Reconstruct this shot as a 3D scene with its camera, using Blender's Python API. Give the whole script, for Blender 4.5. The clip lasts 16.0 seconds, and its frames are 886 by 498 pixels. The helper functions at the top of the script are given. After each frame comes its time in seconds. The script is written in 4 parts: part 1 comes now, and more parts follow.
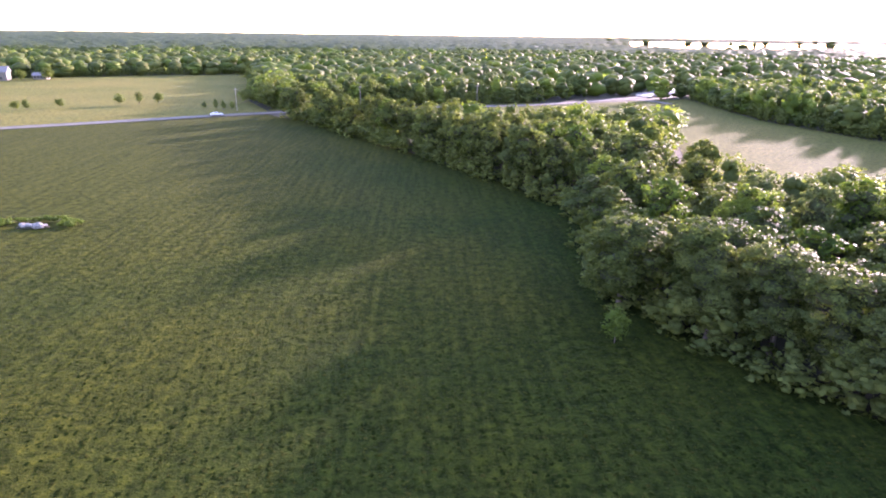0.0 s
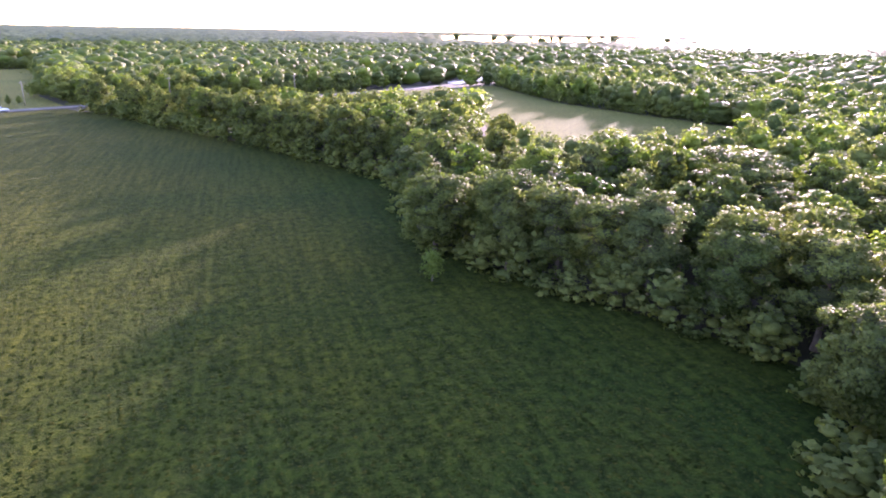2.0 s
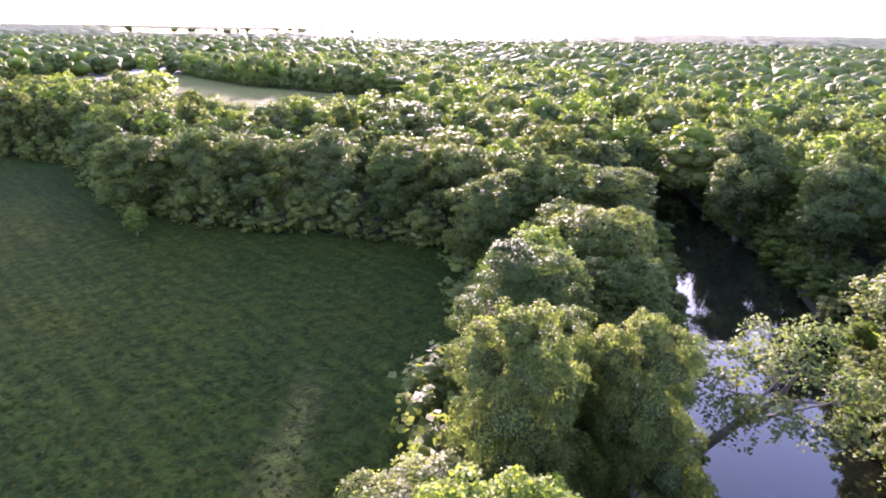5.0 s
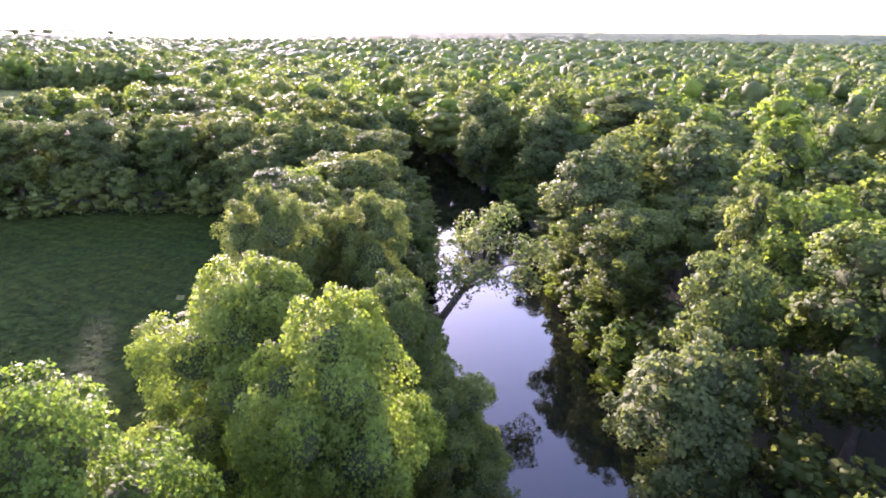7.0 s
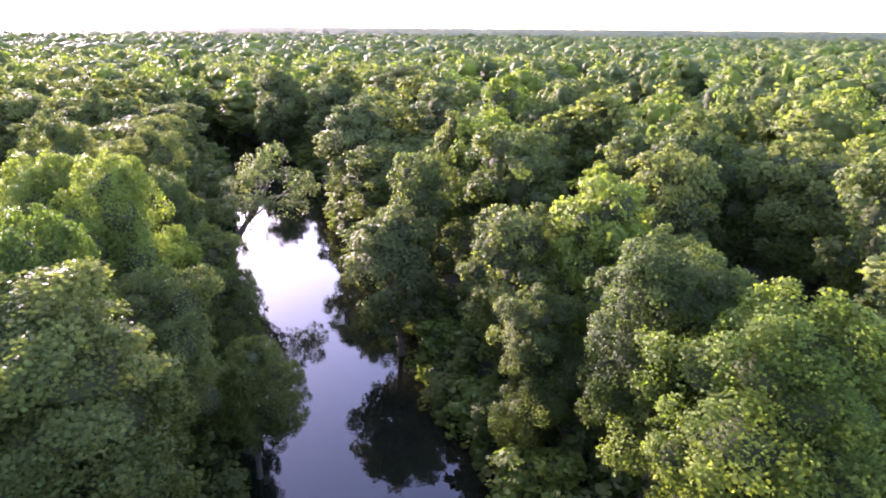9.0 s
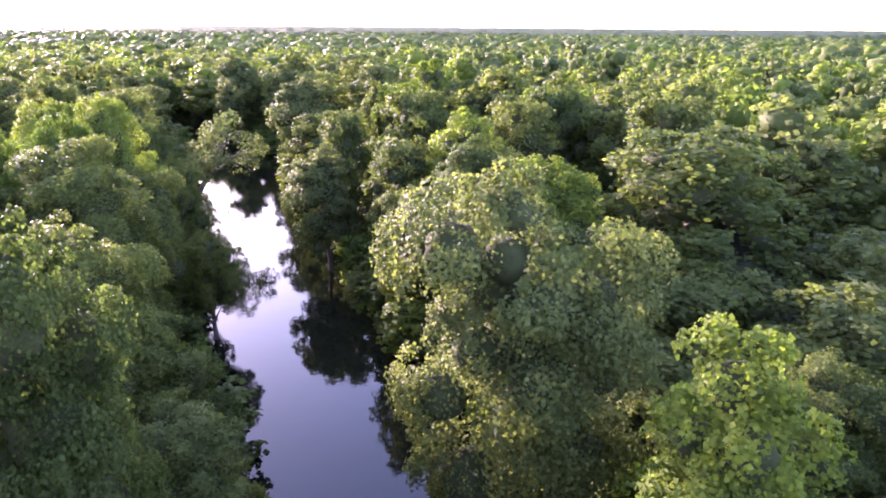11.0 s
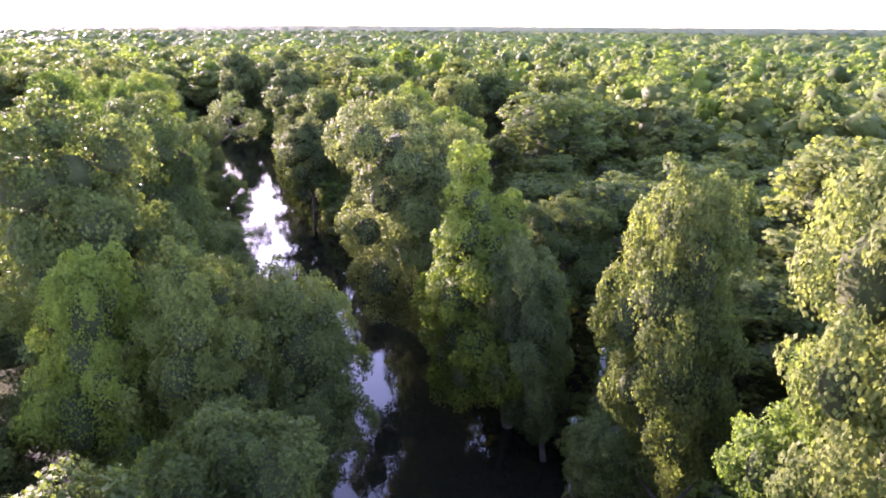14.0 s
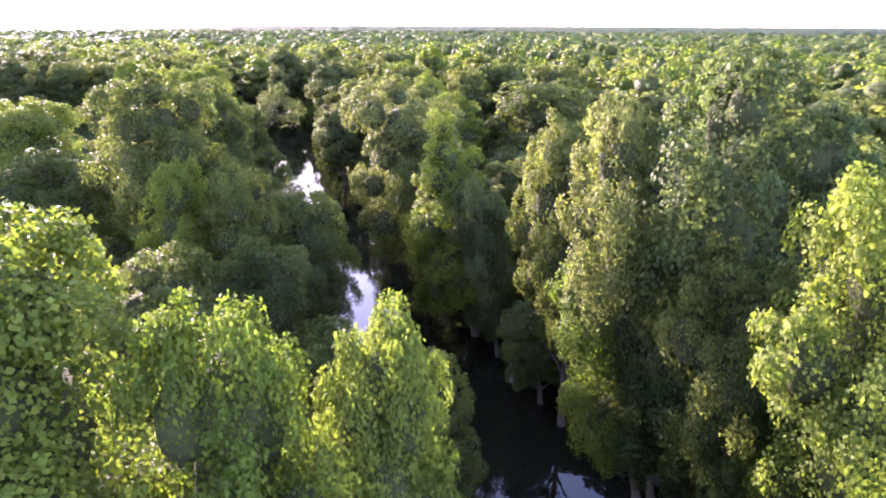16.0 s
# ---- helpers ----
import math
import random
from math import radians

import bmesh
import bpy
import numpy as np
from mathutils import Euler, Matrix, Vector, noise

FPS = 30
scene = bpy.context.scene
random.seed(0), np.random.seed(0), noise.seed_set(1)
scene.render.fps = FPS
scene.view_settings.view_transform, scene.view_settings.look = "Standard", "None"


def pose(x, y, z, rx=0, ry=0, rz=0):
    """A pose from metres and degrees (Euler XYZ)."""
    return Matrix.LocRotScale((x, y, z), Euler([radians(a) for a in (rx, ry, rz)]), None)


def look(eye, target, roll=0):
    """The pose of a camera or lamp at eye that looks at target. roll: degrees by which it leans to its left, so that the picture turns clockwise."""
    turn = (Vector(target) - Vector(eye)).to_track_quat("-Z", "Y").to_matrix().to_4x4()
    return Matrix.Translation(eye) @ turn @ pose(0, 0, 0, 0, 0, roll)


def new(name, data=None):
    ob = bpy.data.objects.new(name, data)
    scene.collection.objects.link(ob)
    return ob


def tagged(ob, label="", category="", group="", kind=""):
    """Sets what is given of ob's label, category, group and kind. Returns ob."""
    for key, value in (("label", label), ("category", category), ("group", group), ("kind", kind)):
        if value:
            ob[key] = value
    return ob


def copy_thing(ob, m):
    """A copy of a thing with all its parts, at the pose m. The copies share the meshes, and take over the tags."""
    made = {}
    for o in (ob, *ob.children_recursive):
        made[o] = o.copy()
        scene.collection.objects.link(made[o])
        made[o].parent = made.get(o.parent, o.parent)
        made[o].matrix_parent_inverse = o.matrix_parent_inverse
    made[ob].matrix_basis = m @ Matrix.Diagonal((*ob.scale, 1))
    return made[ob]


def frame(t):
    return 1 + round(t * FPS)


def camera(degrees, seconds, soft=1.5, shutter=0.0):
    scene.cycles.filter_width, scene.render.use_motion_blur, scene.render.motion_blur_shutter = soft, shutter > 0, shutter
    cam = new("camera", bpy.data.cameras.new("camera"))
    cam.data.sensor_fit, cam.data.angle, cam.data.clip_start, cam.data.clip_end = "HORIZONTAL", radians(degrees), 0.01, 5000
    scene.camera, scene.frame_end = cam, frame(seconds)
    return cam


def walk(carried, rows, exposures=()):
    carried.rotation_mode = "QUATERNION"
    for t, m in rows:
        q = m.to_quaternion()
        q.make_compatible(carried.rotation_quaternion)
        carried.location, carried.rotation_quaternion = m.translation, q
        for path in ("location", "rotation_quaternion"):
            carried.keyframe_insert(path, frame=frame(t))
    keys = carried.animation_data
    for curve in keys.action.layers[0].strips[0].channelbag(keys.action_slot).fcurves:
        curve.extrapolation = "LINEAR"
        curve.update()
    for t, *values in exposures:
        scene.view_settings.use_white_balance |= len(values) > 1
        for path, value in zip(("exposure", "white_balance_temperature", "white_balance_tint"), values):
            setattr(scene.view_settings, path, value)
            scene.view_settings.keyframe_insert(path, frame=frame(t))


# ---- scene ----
from mathutils import Quaternion

# The drone backs away over the meadow, then over the river's wooded bank.
cam = camera(70.0, 16.0, 1.9)
PATH = [
    (0, (-2.211, -5.144, 30.889), (-2.161, -3.253, 30.241), 0.7),
    (0.5, (-2.024, -7.39, 30.507), (-1.829, -5.509, 29.855), 0.9),
    (1, (-2.111, -9.603, 30.027), (-1.794, -7.74, 29.373), 1.0),
    (1.5, (-2.323, -11.947, 29.582), (-1.885, -10.11, 28.926), 1.0),
    (2, (-2.544, -14.117, 29.042), (-1.98, -12.314, 28.386), 1.0),
    (2.5, (-2.752, -16.3, 28.496), (-2.045, -14.549, 27.838), 1.0),
    (3, (-3.196, -18.411, 27.971), (-2.346, -16.725, 27.312), 0.9),
    (3.5, (-3.796, -20.674, 27.46), (-2.829, -19.053, 26.8), 0.9),
    (4, (-4.649, -22.723, 26.996), (-3.566, -21.176, 26.335), 1.0),
    (4.2, (-5.068, -23.628, 26.86), (-3.94, -22.114, 26.199), 1.0),
    (6.3, (-10.39, -33.501, 23.88), (-8.868, -32.38, 23.226), 0.5),
    (6.5, (-11.105, -34.292, 23.847), (-9.554, -33.211, 23.195), 0.4),
    (7, (-13.892, -37.463, 23.269), (-12.221, -36.579, 22.613), 0.4),
    (7.5, (-16.664, -40.505, 22.842), (-14.933, -39.749, 22.184), 0.5),
    (8, (-19.345, -43.151, 22.233), (-17.565, -42.521, 21.573), 0.7),
    (8.5, (-22.451, -45.865, 21.673), (-20.634, -45.354, 21.012), 0.6),
    (9, (-25.711, -48.559, 21.177), (-23.867, -48.156, 20.514), 0.5),
    (9.5, (-28.877, -51.139, 20.659), (-27.029, -50.759, 19.997), 0.4),
    (10, (-32.172, -53.372, 20.162), (-30.314, -53.037, 19.5), 0.3),
    (10.2, (-33.535, -54.09, 20.04), (-31.676, -53.772, 19.376), 0.5),
    (12.3, (-47.8, -60.008, 19.755), (-45.939, -59.7, 19.09), 0.4),
    (12.5, (-48.941, -60.512, 19.727), (-47.08, -60.206, 19.061), 0.3),
    (13, (-51.616, -61.782, 19.684), (-49.755, -61.48, 19.018), 0.4),
    (13.5, (-54.412, -63.1, 19.612), (-52.55, -62.799, 18.947), 0.4),
    (14, (-57.278, -64.48, 19.575), (-55.417, -64.179, 18.907), 0.4),
    (14.5, (-60.006, -66.039, 19.574), (-58.145, -65.736, 18.906), 0.3),
    (15, (-62.639, -67.531, 19.473), (-60.777, -67.231, 18.805), 0.3),
    (15.5, (-65.314, -69.138, 19.446), (-63.458, -68.805, 18.778), 0.2),
    (16, (-67.974, -70.806, 19.489), (-66.14, -70.371, 18.821), 0.3),
]
walk(cam, [(t, look(eye, aim, roll)) for t, eye, aim, roll in PATH],
     [(0, 3.4, 5900, 54), (4, 3.65, 5850, 55), (7, 3.7, 5850, 53), (10, 3.65, 5850, 56), (13, 3.8, 5800, 60), (16, 3.75, 5850, 57)])

# ---- light: low evening sun behind the woods, hazy bright sky ----
SUN_AZ, SUN_EL = radians(42), radians(10.5)
TO_SUN = Vector((math.sin(SUN_AZ) * math.cos(SUN_EL), math.cos(SUN_AZ) * math.cos(SUN_EL), math.sin(SUN_EL)))
world = bpy.data.worlds.new("sky")
scene.world = world
world.use_nodes = True
wn, wl = world.node_tree.nodes, world.node_tree.links
sky = wn.new("ShaderNodeTexSky")
sky.sky_type, sky.sun_disc = "NISHITA", False
sky.sun_elevation, sky.sun_rotation = SUN_EL, SUN_AZ
sky.air_density, sky.dust_density, sky.ozone_density = 1.0, 0.9, 1.0
wl.new(sky.outputs[0], wn["Background"].inputs[0])
wn["Background"].inputs[1].default_value = 0.15
sun = new("sun", bpy.data.lights.new("sun", "SUN"))
sun.data.energy, sun.data.angle, sun.data.color = 3.0, radians(2.2), (1.0, 0.86, 0.70)
sun.matrix_world = look(TO_SUN * 200, (0, 0, 0))

# ---- materials ----


def material(name):
    m = bpy.data.materials.new(name)
    m.use_nodes = True
    n = m.node_tree.nodes
    n.clear()
    out = n.new("ShaderNodeOutputMaterial")
    return m, n, m.node_tree.links, out


def ramp(n, stops):
    r = n.new("ShaderNodeValToRGB")
    while len(r.color_ramp.elements) < len(stops):
        r.color_ramp.elements.new(0.5)
    for e, (p, c) in zip(r.color_ramp.elements, stops):
        e.position, e.color = p, (*c, 1)
    return r


def noise_tex(n, l, scale, detail=4, rough=0.55, stretch=None):
    geo = n.new("ShaderNodeNewGeometry")
    t = n.new("ShaderNodeTexNoise")
    t.inputs["Scale"].default_value, t.inputs["Detail"].default_value = scale, detail
    t.inputs["Roughness"].default_value = rough
    if stretch:
        mp = n.new("ShaderNodeMapping")
        mp.inputs["Scale"].default_value = stretch
        mp.inputs["Rotation"].default_value = (0, 0, radians(-12))
        l.new(geo.outputs["Position"], mp.inputs[0])
        l.new(mp.outputs[0], t.inputs["Vector"])
    else:
        l.new(geo.outputs["Position"], t.inputs["Vector"])
    return t


def mixed(n, l, a, b, fac, mode="MIX"):
    m = n.new("ShaderNodeMix")
    m.data_type, m.blend_type = "RGBA", mode
    for sock, v in ((m.inputs[6], a), (m.inputs[7], b), (m.inputs[0], fac)):
        if isinstance(v, bpy.types.NodeSocket):
            l.new(v, sock)
        elif isinstance(v, (int, float)):
            sock.default_value = v
        else:
            sock.default_value = (*v, 1)
    return m.outputs[2]


def leaf_material(name, dark, mid, light, glow, gloss=0.6, shine=0.08):
    """Leaves: per-leaf and per-tree hue, gloss above, light through them."""
    m, n, l, out = material(name)
    geo, obi = n.new("ShaderNodeNewGeometry"), n.new("ShaderNodeObjectInfo")
    per_leaf = ramp(n, [(0.0, dark), (0.55, mid), (1.0, light)])
    l.new(geo.outputs["Random Per Island"], per_leaf.inputs[0])
    patch = noise_tex(n, l, 0.11, 2)
    tone = ramp(n, [(0.34, (0.5, 0.6, 0.55)), (0.5, (1, 1, 1)), (0.66, (1.12, 1.08, 0.88))])
    l.new(patch.outputs[0], tone.inputs[0])
    col = mixed(n, l, per_leaf.outputs[0], tone.outputs[0], 0.85, "MULTIPLY")
    tree = ramp(n, [(0.0, (0.58, 0.7, 0.66)), (0.5, (1, 1, 1)), (1.0, (1.08, 1.06, 0.9))])
    l.new(obi.outputs["Random"], tree.inputs[0])
    col = mixed(n, l, col, tree.outputs[0], 0.8, "MULTIPLY")
    # leaf grain, with the self-shadow gaps of foliage put into the colour
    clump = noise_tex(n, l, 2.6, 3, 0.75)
    gap_mottle = ramp(n, [(0.35, (0.62, 0.66, 0.66)), (0.5, (1, 1, 1)), (0.66, (1.2, 1.18, 1.05))])
    l.new(clump.outputs[0], gap_mottle.inputs[0])
    col = mixed(n, l, col, gap_mottle.outputs[0], 0.6, "MULTIPLY")
    bp = n.new("ShaderNodeBump")
    bp.inputs["Strength"].default_value, bp.inputs["Distance"].default_value = 0.35, 0.2
    l.new(clump.outputs[0], bp.inputs["Height"])
    p = n.new("ShaderNodeBsdfPrincipled")
    l.new(bp.outputs[0], p.inputs["Normal"])
    l.new(col, p.inputs["Base Color"])
    p.inputs["Roughness"].default_value = gloss
    p.inputs["Specular IOR Level"].default_value = shine
    tr = n.new("ShaderNodeBsdfTranslucent")
    l.new(mixed(n, l, col, glow, 1.0, "MULTIPLY"), tr.inputs[0])
    mx = n.new("ShaderNodeMixShader")
    mx.inputs[0].default_value = 0.48
    l.new(p.outputs[0], mx.inputs[1])
    l.new(tr.outputs[0], mx.inputs[2])
    l.new(mx.outputs[0], out.inputs[0])
    return m


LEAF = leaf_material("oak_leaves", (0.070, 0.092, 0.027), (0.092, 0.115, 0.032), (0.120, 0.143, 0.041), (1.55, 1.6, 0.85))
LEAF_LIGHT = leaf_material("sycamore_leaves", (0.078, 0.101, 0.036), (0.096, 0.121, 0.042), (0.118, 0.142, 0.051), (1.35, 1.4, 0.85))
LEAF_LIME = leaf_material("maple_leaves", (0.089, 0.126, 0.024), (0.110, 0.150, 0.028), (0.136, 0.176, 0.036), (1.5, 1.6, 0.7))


def plain(name, a, b, scale, rough=0.8, bump=0.2, fine=None, metal=0.0):
    """A matt surface of two mixed tones with a fine grain in relief."""
    m, n, l, out = material(name)
    t, f = noise_tex(n, l, scale, 5), noise_tex(n, l, fine or scale * 9, 3)
    r = ramp(n, [(0.3, a), (0.7, b)])
    l.new(t.outputs[0], r.inputs[0])
    g = ramp(n, [(0.3, (0.8, 0.8, 0.8)), (0.7, (1.15, 1.15, 1.15))])
    l.new(f.outputs[0], g.inputs[0])
    p = n.new("ShaderNodeBsdfPrincipled")
    l.new(mixed(n, l, r.outputs[0], g.outputs[0], 1.0, "MULTIPLY"), p.inputs["Base Color"])
    p.inputs["Roughness"].default_value, p.inputs["Metallic"].default_value = rough, metal
    p.inputs["Specular IOR Level"].default_value = 0.2 if rough > 0.7 else 0.5
    if bump:
        bp = n.new("ShaderNodeBump")
        bp.inputs["Strength"].default_value, bp.inputs["Distance"].default_value = bump, 0.05
        l.new(f.outputs[0], bp.inputs["Height"])
        l.new(bp.outputs[0], p.inputs["Normal"])
    l.new(p.outputs[0], out.inputs[0])
    return m


def meadow_material(name, green, straw, dry, rows=True):
    """Rough pasture: broad patches, drill rows and coarse tussocks."""
    m, n, l, out = material(name)
    broad, tuft = noise_tex(n, l, 0.022, 3), noise_tex(n, l, 0.8, 6, 0.75)
    fine = noise_tex(n, l, 3.2, 3, 0.7)
    a = ramp(n, [(0.35, green), (0.62, straw)])
    if rows:
        # the pasture's west is drier, and its sunlit paleness is put into the colour
        sep, dry_lit_west, add = n.new("ShaderNodeSeparateXYZ"), n.new("ShaderNodeMapRange"), n.new("ShaderNodeMath")
        l.new(n.new("ShaderNodeNewGeometry").outputs["Position"], sep.inputs[0])
        for k, v in enumerate((15.0, -60.0, -0.07, 0.2)):
            dry_lit_west.inputs[k + 1].default_value = v
        l.new(sep.outputs[0], dry_lit_west.inputs[0])
        l.new(broad.outputs[0], add.inputs[0])
        l.new(dry_lit_west.outputs[0], add.inputs[1])
        l.new(add.outputs[0], a.inputs[0])
    else:
        l.new(broad.outputs[0], a.inputs[0])
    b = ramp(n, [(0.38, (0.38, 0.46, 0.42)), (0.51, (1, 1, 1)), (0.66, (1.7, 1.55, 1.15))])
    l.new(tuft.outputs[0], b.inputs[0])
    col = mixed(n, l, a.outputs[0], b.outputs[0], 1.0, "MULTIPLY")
    if rows:
        line = noise_tex(n, l, 1.0, 2, 0.5, (1.1, 0.05, 1))
        c = ramp(n, [(0.4, (0.68, 0.74, 0.7)), (0.6, (1.18, 1.14, 1.0))])
        l.new(line.outputs[0], c.inputs[0])
        col = mixed(n, l, col, c.outputs[0], 0.8, "MULTIPLY")
    d = ramp(n, [(0.58, (0, 0, 0)), (0.7, (1, 1, 1))])
    l.new(fine.outputs[0], d.inputs[0])
    col = mixed(n, l, col, dry, d.outputs[0])
    p = n.new("ShaderNodeBsdfPrincipled")
    l.new(col, p.inputs["Base Color"])
    p.inputs["Roughness"].default_value = 0.9
    p.inputs["Specular IOR Level"].default_value = 0.02
    p.inputs["Sheen Weight"].default_value, p.inputs["Sheen Roughness"].default_value = 0.012, 0.45
    p.inputs["Sheen Tint"].default_value = (0.75, 0.8, 0.45, 1)
    bp = n.new("ShaderNodeBump")
    bp.inputs["Strength"].default_value, bp.inputs["Distance"].default_value = 0.9, 0.35
    l.new(tuft.outputs[0], bp.inputs["Height"])
    l.new(bp.outputs[0], p.inputs["Normal"])
    l.new(p.outputs[0], out.inputs[0])
    return m


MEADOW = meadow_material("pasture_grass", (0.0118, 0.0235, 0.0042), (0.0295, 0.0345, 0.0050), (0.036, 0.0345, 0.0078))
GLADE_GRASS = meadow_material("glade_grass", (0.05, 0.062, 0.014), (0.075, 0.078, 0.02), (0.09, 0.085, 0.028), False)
HAYFIELD = meadow_material("dry_hayfield", (0.08, 0.085, 0.02), (0.11, 0.1, 0.027), (0.13, 0.11, 0.036), False)
# dark cores among the twigs: the shade of crown gaps put into colour
CORE_SHADE = plain("crown_core_shade", (0.028, 0.036, 0.013), (0.05, 0.06, 0.02), 2.0, 0.95, 0.5)
SOIL = plain("leaf_litter", (0.018, 0.019, 0.009), (0.032, 0.030, 0.014), 0.3, 0.95, 0.6)
BARK = plain("bark", (0.07, 0.055, 0.04), (0.13, 0.105, 0.08), 1.5, 0.9, 0.7)
PALE_BARK = plain("pale_bark", (0.2, 0.18, 0.15), (0.42, 0.4, 0.36), 1.2, 0.8, 0.4)
ROADTOP = plain("worn_asphalt", (0.07, 0.067, 0.06), (0.11, 0.105, 0.095), 0.25, 0.9, 0.1)


def water_material():
    m, n, l, out = material("river_water")
    p = n.new("ShaderNodeBsdfPrincipled")
    p.inputs["Base Color"].default_value = (0.006, 0.007, 0.004, 1)
    p.inputs["Roughness"].default_value = 0.03
    p.inputs["IOR"].default_value = 1.333
    t = noise_tex(n, l, 1.1, 3, 0.5)
    t2 = noise_tex(n, l, 0.12, 2)
    bp = n.new("ShaderNodeBump")
    mul = n.new("ShaderNodeMath")
    mul.operation = "MULTIPLY"
    l.new(t.outputs[0], mul.inputs[0])
    l.new(t2.outputs[0], mul.inputs[1])
    l.new(mul.outputs[0], bp.inputs["Height"])
    bp.inputs["Strength"].default_value, bp.inputs["Distance"].default_value = 0.12, 0.12
    l.new(bp.outputs[0], p.inputs["Normal"])
    l.new(p.outputs[0], out.inputs[0])
    return m


WATER = water_material()

# ---- the plan ----
RIVER = [(260, 150), (170, 85), (120, 48), (88, 20), (72, 3), (55, -8), (39.4, -15), (27, -23), (17, -29.5),
         (5.2, -36), (-4.2, -42.1), (-12.9, -49), (-22.7, -55.2), (-32.7, -62.2), (-41.4, -68), (-54, -77), (-75, -92), (-130, -115), (-260, -150)]
HALF = 6.4
FIELD = [(-57, 236), (-43, 217), (-22, 184), (-2, 151), (12, 127), (23, 107), (20.5, 82), (18.5, 66), (25, 53.5), (29, 45),
         (36.6, 34.6), (42, 24.5), (37, 16.5), (29, 6.5), (19, 0.5), (9, -7.5), (-5, -17), (-22, -29), (-60, -50), (-110, -72),
         (-280, -90), (-420, 20), (-260, 130), (-150, 193), (-104, 221), (-64, 245)]
HAY = [(-420, 60), (-260, 138), (-150, 201), (-105, 230), (-66, 254), (-84, 293), (-108, 388), (-135, 475), (-200, 453),
       (-273, 415), (-420, 330)]
GLADE = [(95, 308), (130, 322), (126, 240), (138, 195), (152, 160), (128, 118), (98, 103), (72, 98), (48, 112), (52, 135), (66, 160), (78, 200)]
VERGE = [(-50, 240), (-33, 217), (-14, 189), (6, 186), (22, 182), (36, 184), (46, 192), (64, 190), (77, 201), (90, 270), (93, 306), (50, 285.5), (8.5, 272.5), (-30, 261.5),
         (-55, 250)]
FAR_VERGE = [(-66, 256), (-30, 270.5), (8, 281.5), (50, 295), (52, 303), (8, 290), (-32, 279), (-68, 264)]
ROAD = [(-420, 50), (-260, 133), (-140, 203), (-104, 226), (-82, 240), (-64, 250), (-30, 266), (8.5, 277), (50, 290), (111, 332), (160, 378), (260, 480)]


def seg_dist(x, y, line):
    """Distance of points to a polyline."""
    x, y = np.asarray(x, float), np.asarray(y, float)
    best = np.full(x.shape, 1e9)
    for (ax, ay), (bx, by) in zip(line, line[1:]):
        dx, dy = bx - ax, by - ay
        k = np.clip(((x - ax) * dx + (y - ay) * dy) / (dx * dx + dy * dy), 0, 1)
        best = np.minimum(best, np.hypot(x - ax - k * dx, y - ay - k * dy))
    return best


def inside(x, y, poly):
    x, y = np.asarray(x, float), np.asarray(y, float)
    r = np.zeros(x.shape, bool)
    for (ax, ay), (bx, by) in zip(poly, poly[1:] + poly[:1]):
        if ay != by:
            r ^= ((ay > y) != (by > y)) & (x < (bx - ax) * (y - ay) / (by - ay) + ax)
    return r


def ground_z(x, y):
    d = seg_dist(x, y, RIVER)
    k = np.clip((d - HALF + 1.5) / 6.5, 0, 1)
    return -4.3 + 4.3 * k * k * (3 - 2 * k)


# ---- mesh helpers ----


def mesh_np(name, verts, quads=None, tris=None, mats=(), smooth=False, inner=False):
    me = bpy.data.meshes.new(name)
    quads = np.zeros((0, 4), int) if quads is None else np.asarray(quads, int).reshape(-1, 4)
    tris = np.zeros((0, 3), int) if tris is None else np.asarray(tris, int).reshape(-1, 3)
    me.vertices.add(len(verts))
    me.vertices.foreach_set("co", np.asarray(verts, np.float32).ravel())
    me.loops.add(quads.size + tris.size)
    me.loops.foreach_set("vertex_index", np.concatenate([quads.ravel(), tris.ravel()]).astype(np.int32))
    me.polygons.add(len(quads) + len(tris))
    starts = np.concatenate([np.arange(len(quads)) * 4, quads.size + np.arange(len(tris)) * 3])
    me.polygons.foreach_set("loop_start", starts.astype(np.int32))
    me.update(calc_edges=True)
    me.validate()
    for m in mats:
        me.materials.append(m)
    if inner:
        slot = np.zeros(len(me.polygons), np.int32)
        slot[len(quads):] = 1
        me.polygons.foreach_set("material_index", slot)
    if smooth:
        me.polygons.foreach_set("use_smooth", np.ones(len(me.polygons), bool))
    return me


def from_bm(name, bm, mats, smooth=False):
    me = bpy.data.meshes.new(name)
    bm.to_mesh(me)
    bm.free()
    for m in mats:
        me.materials.append(m)
    if smooth:
        me.polygons.foreach_set("use_smooth", np.ones(len(me.polygons), bool))
    return me


def part(name, data, parent, label=""):
    ob = new(name, data)
    ob.parent = parent
    return tagged(ob, label) if label else ob


# ---- ground, fields, road, river ----


def axis(lo, hi, step):
    mid = list(np.arange(lo, hi + 0.1, step))
    out = [1.5 * step]
    while sum(out) < 6500:
        out.append(out[-1] * 1.25)
    far = np.cumsum(out)
    return np.array(list((lo - far)[::-1]) + mid + list(hi + far))


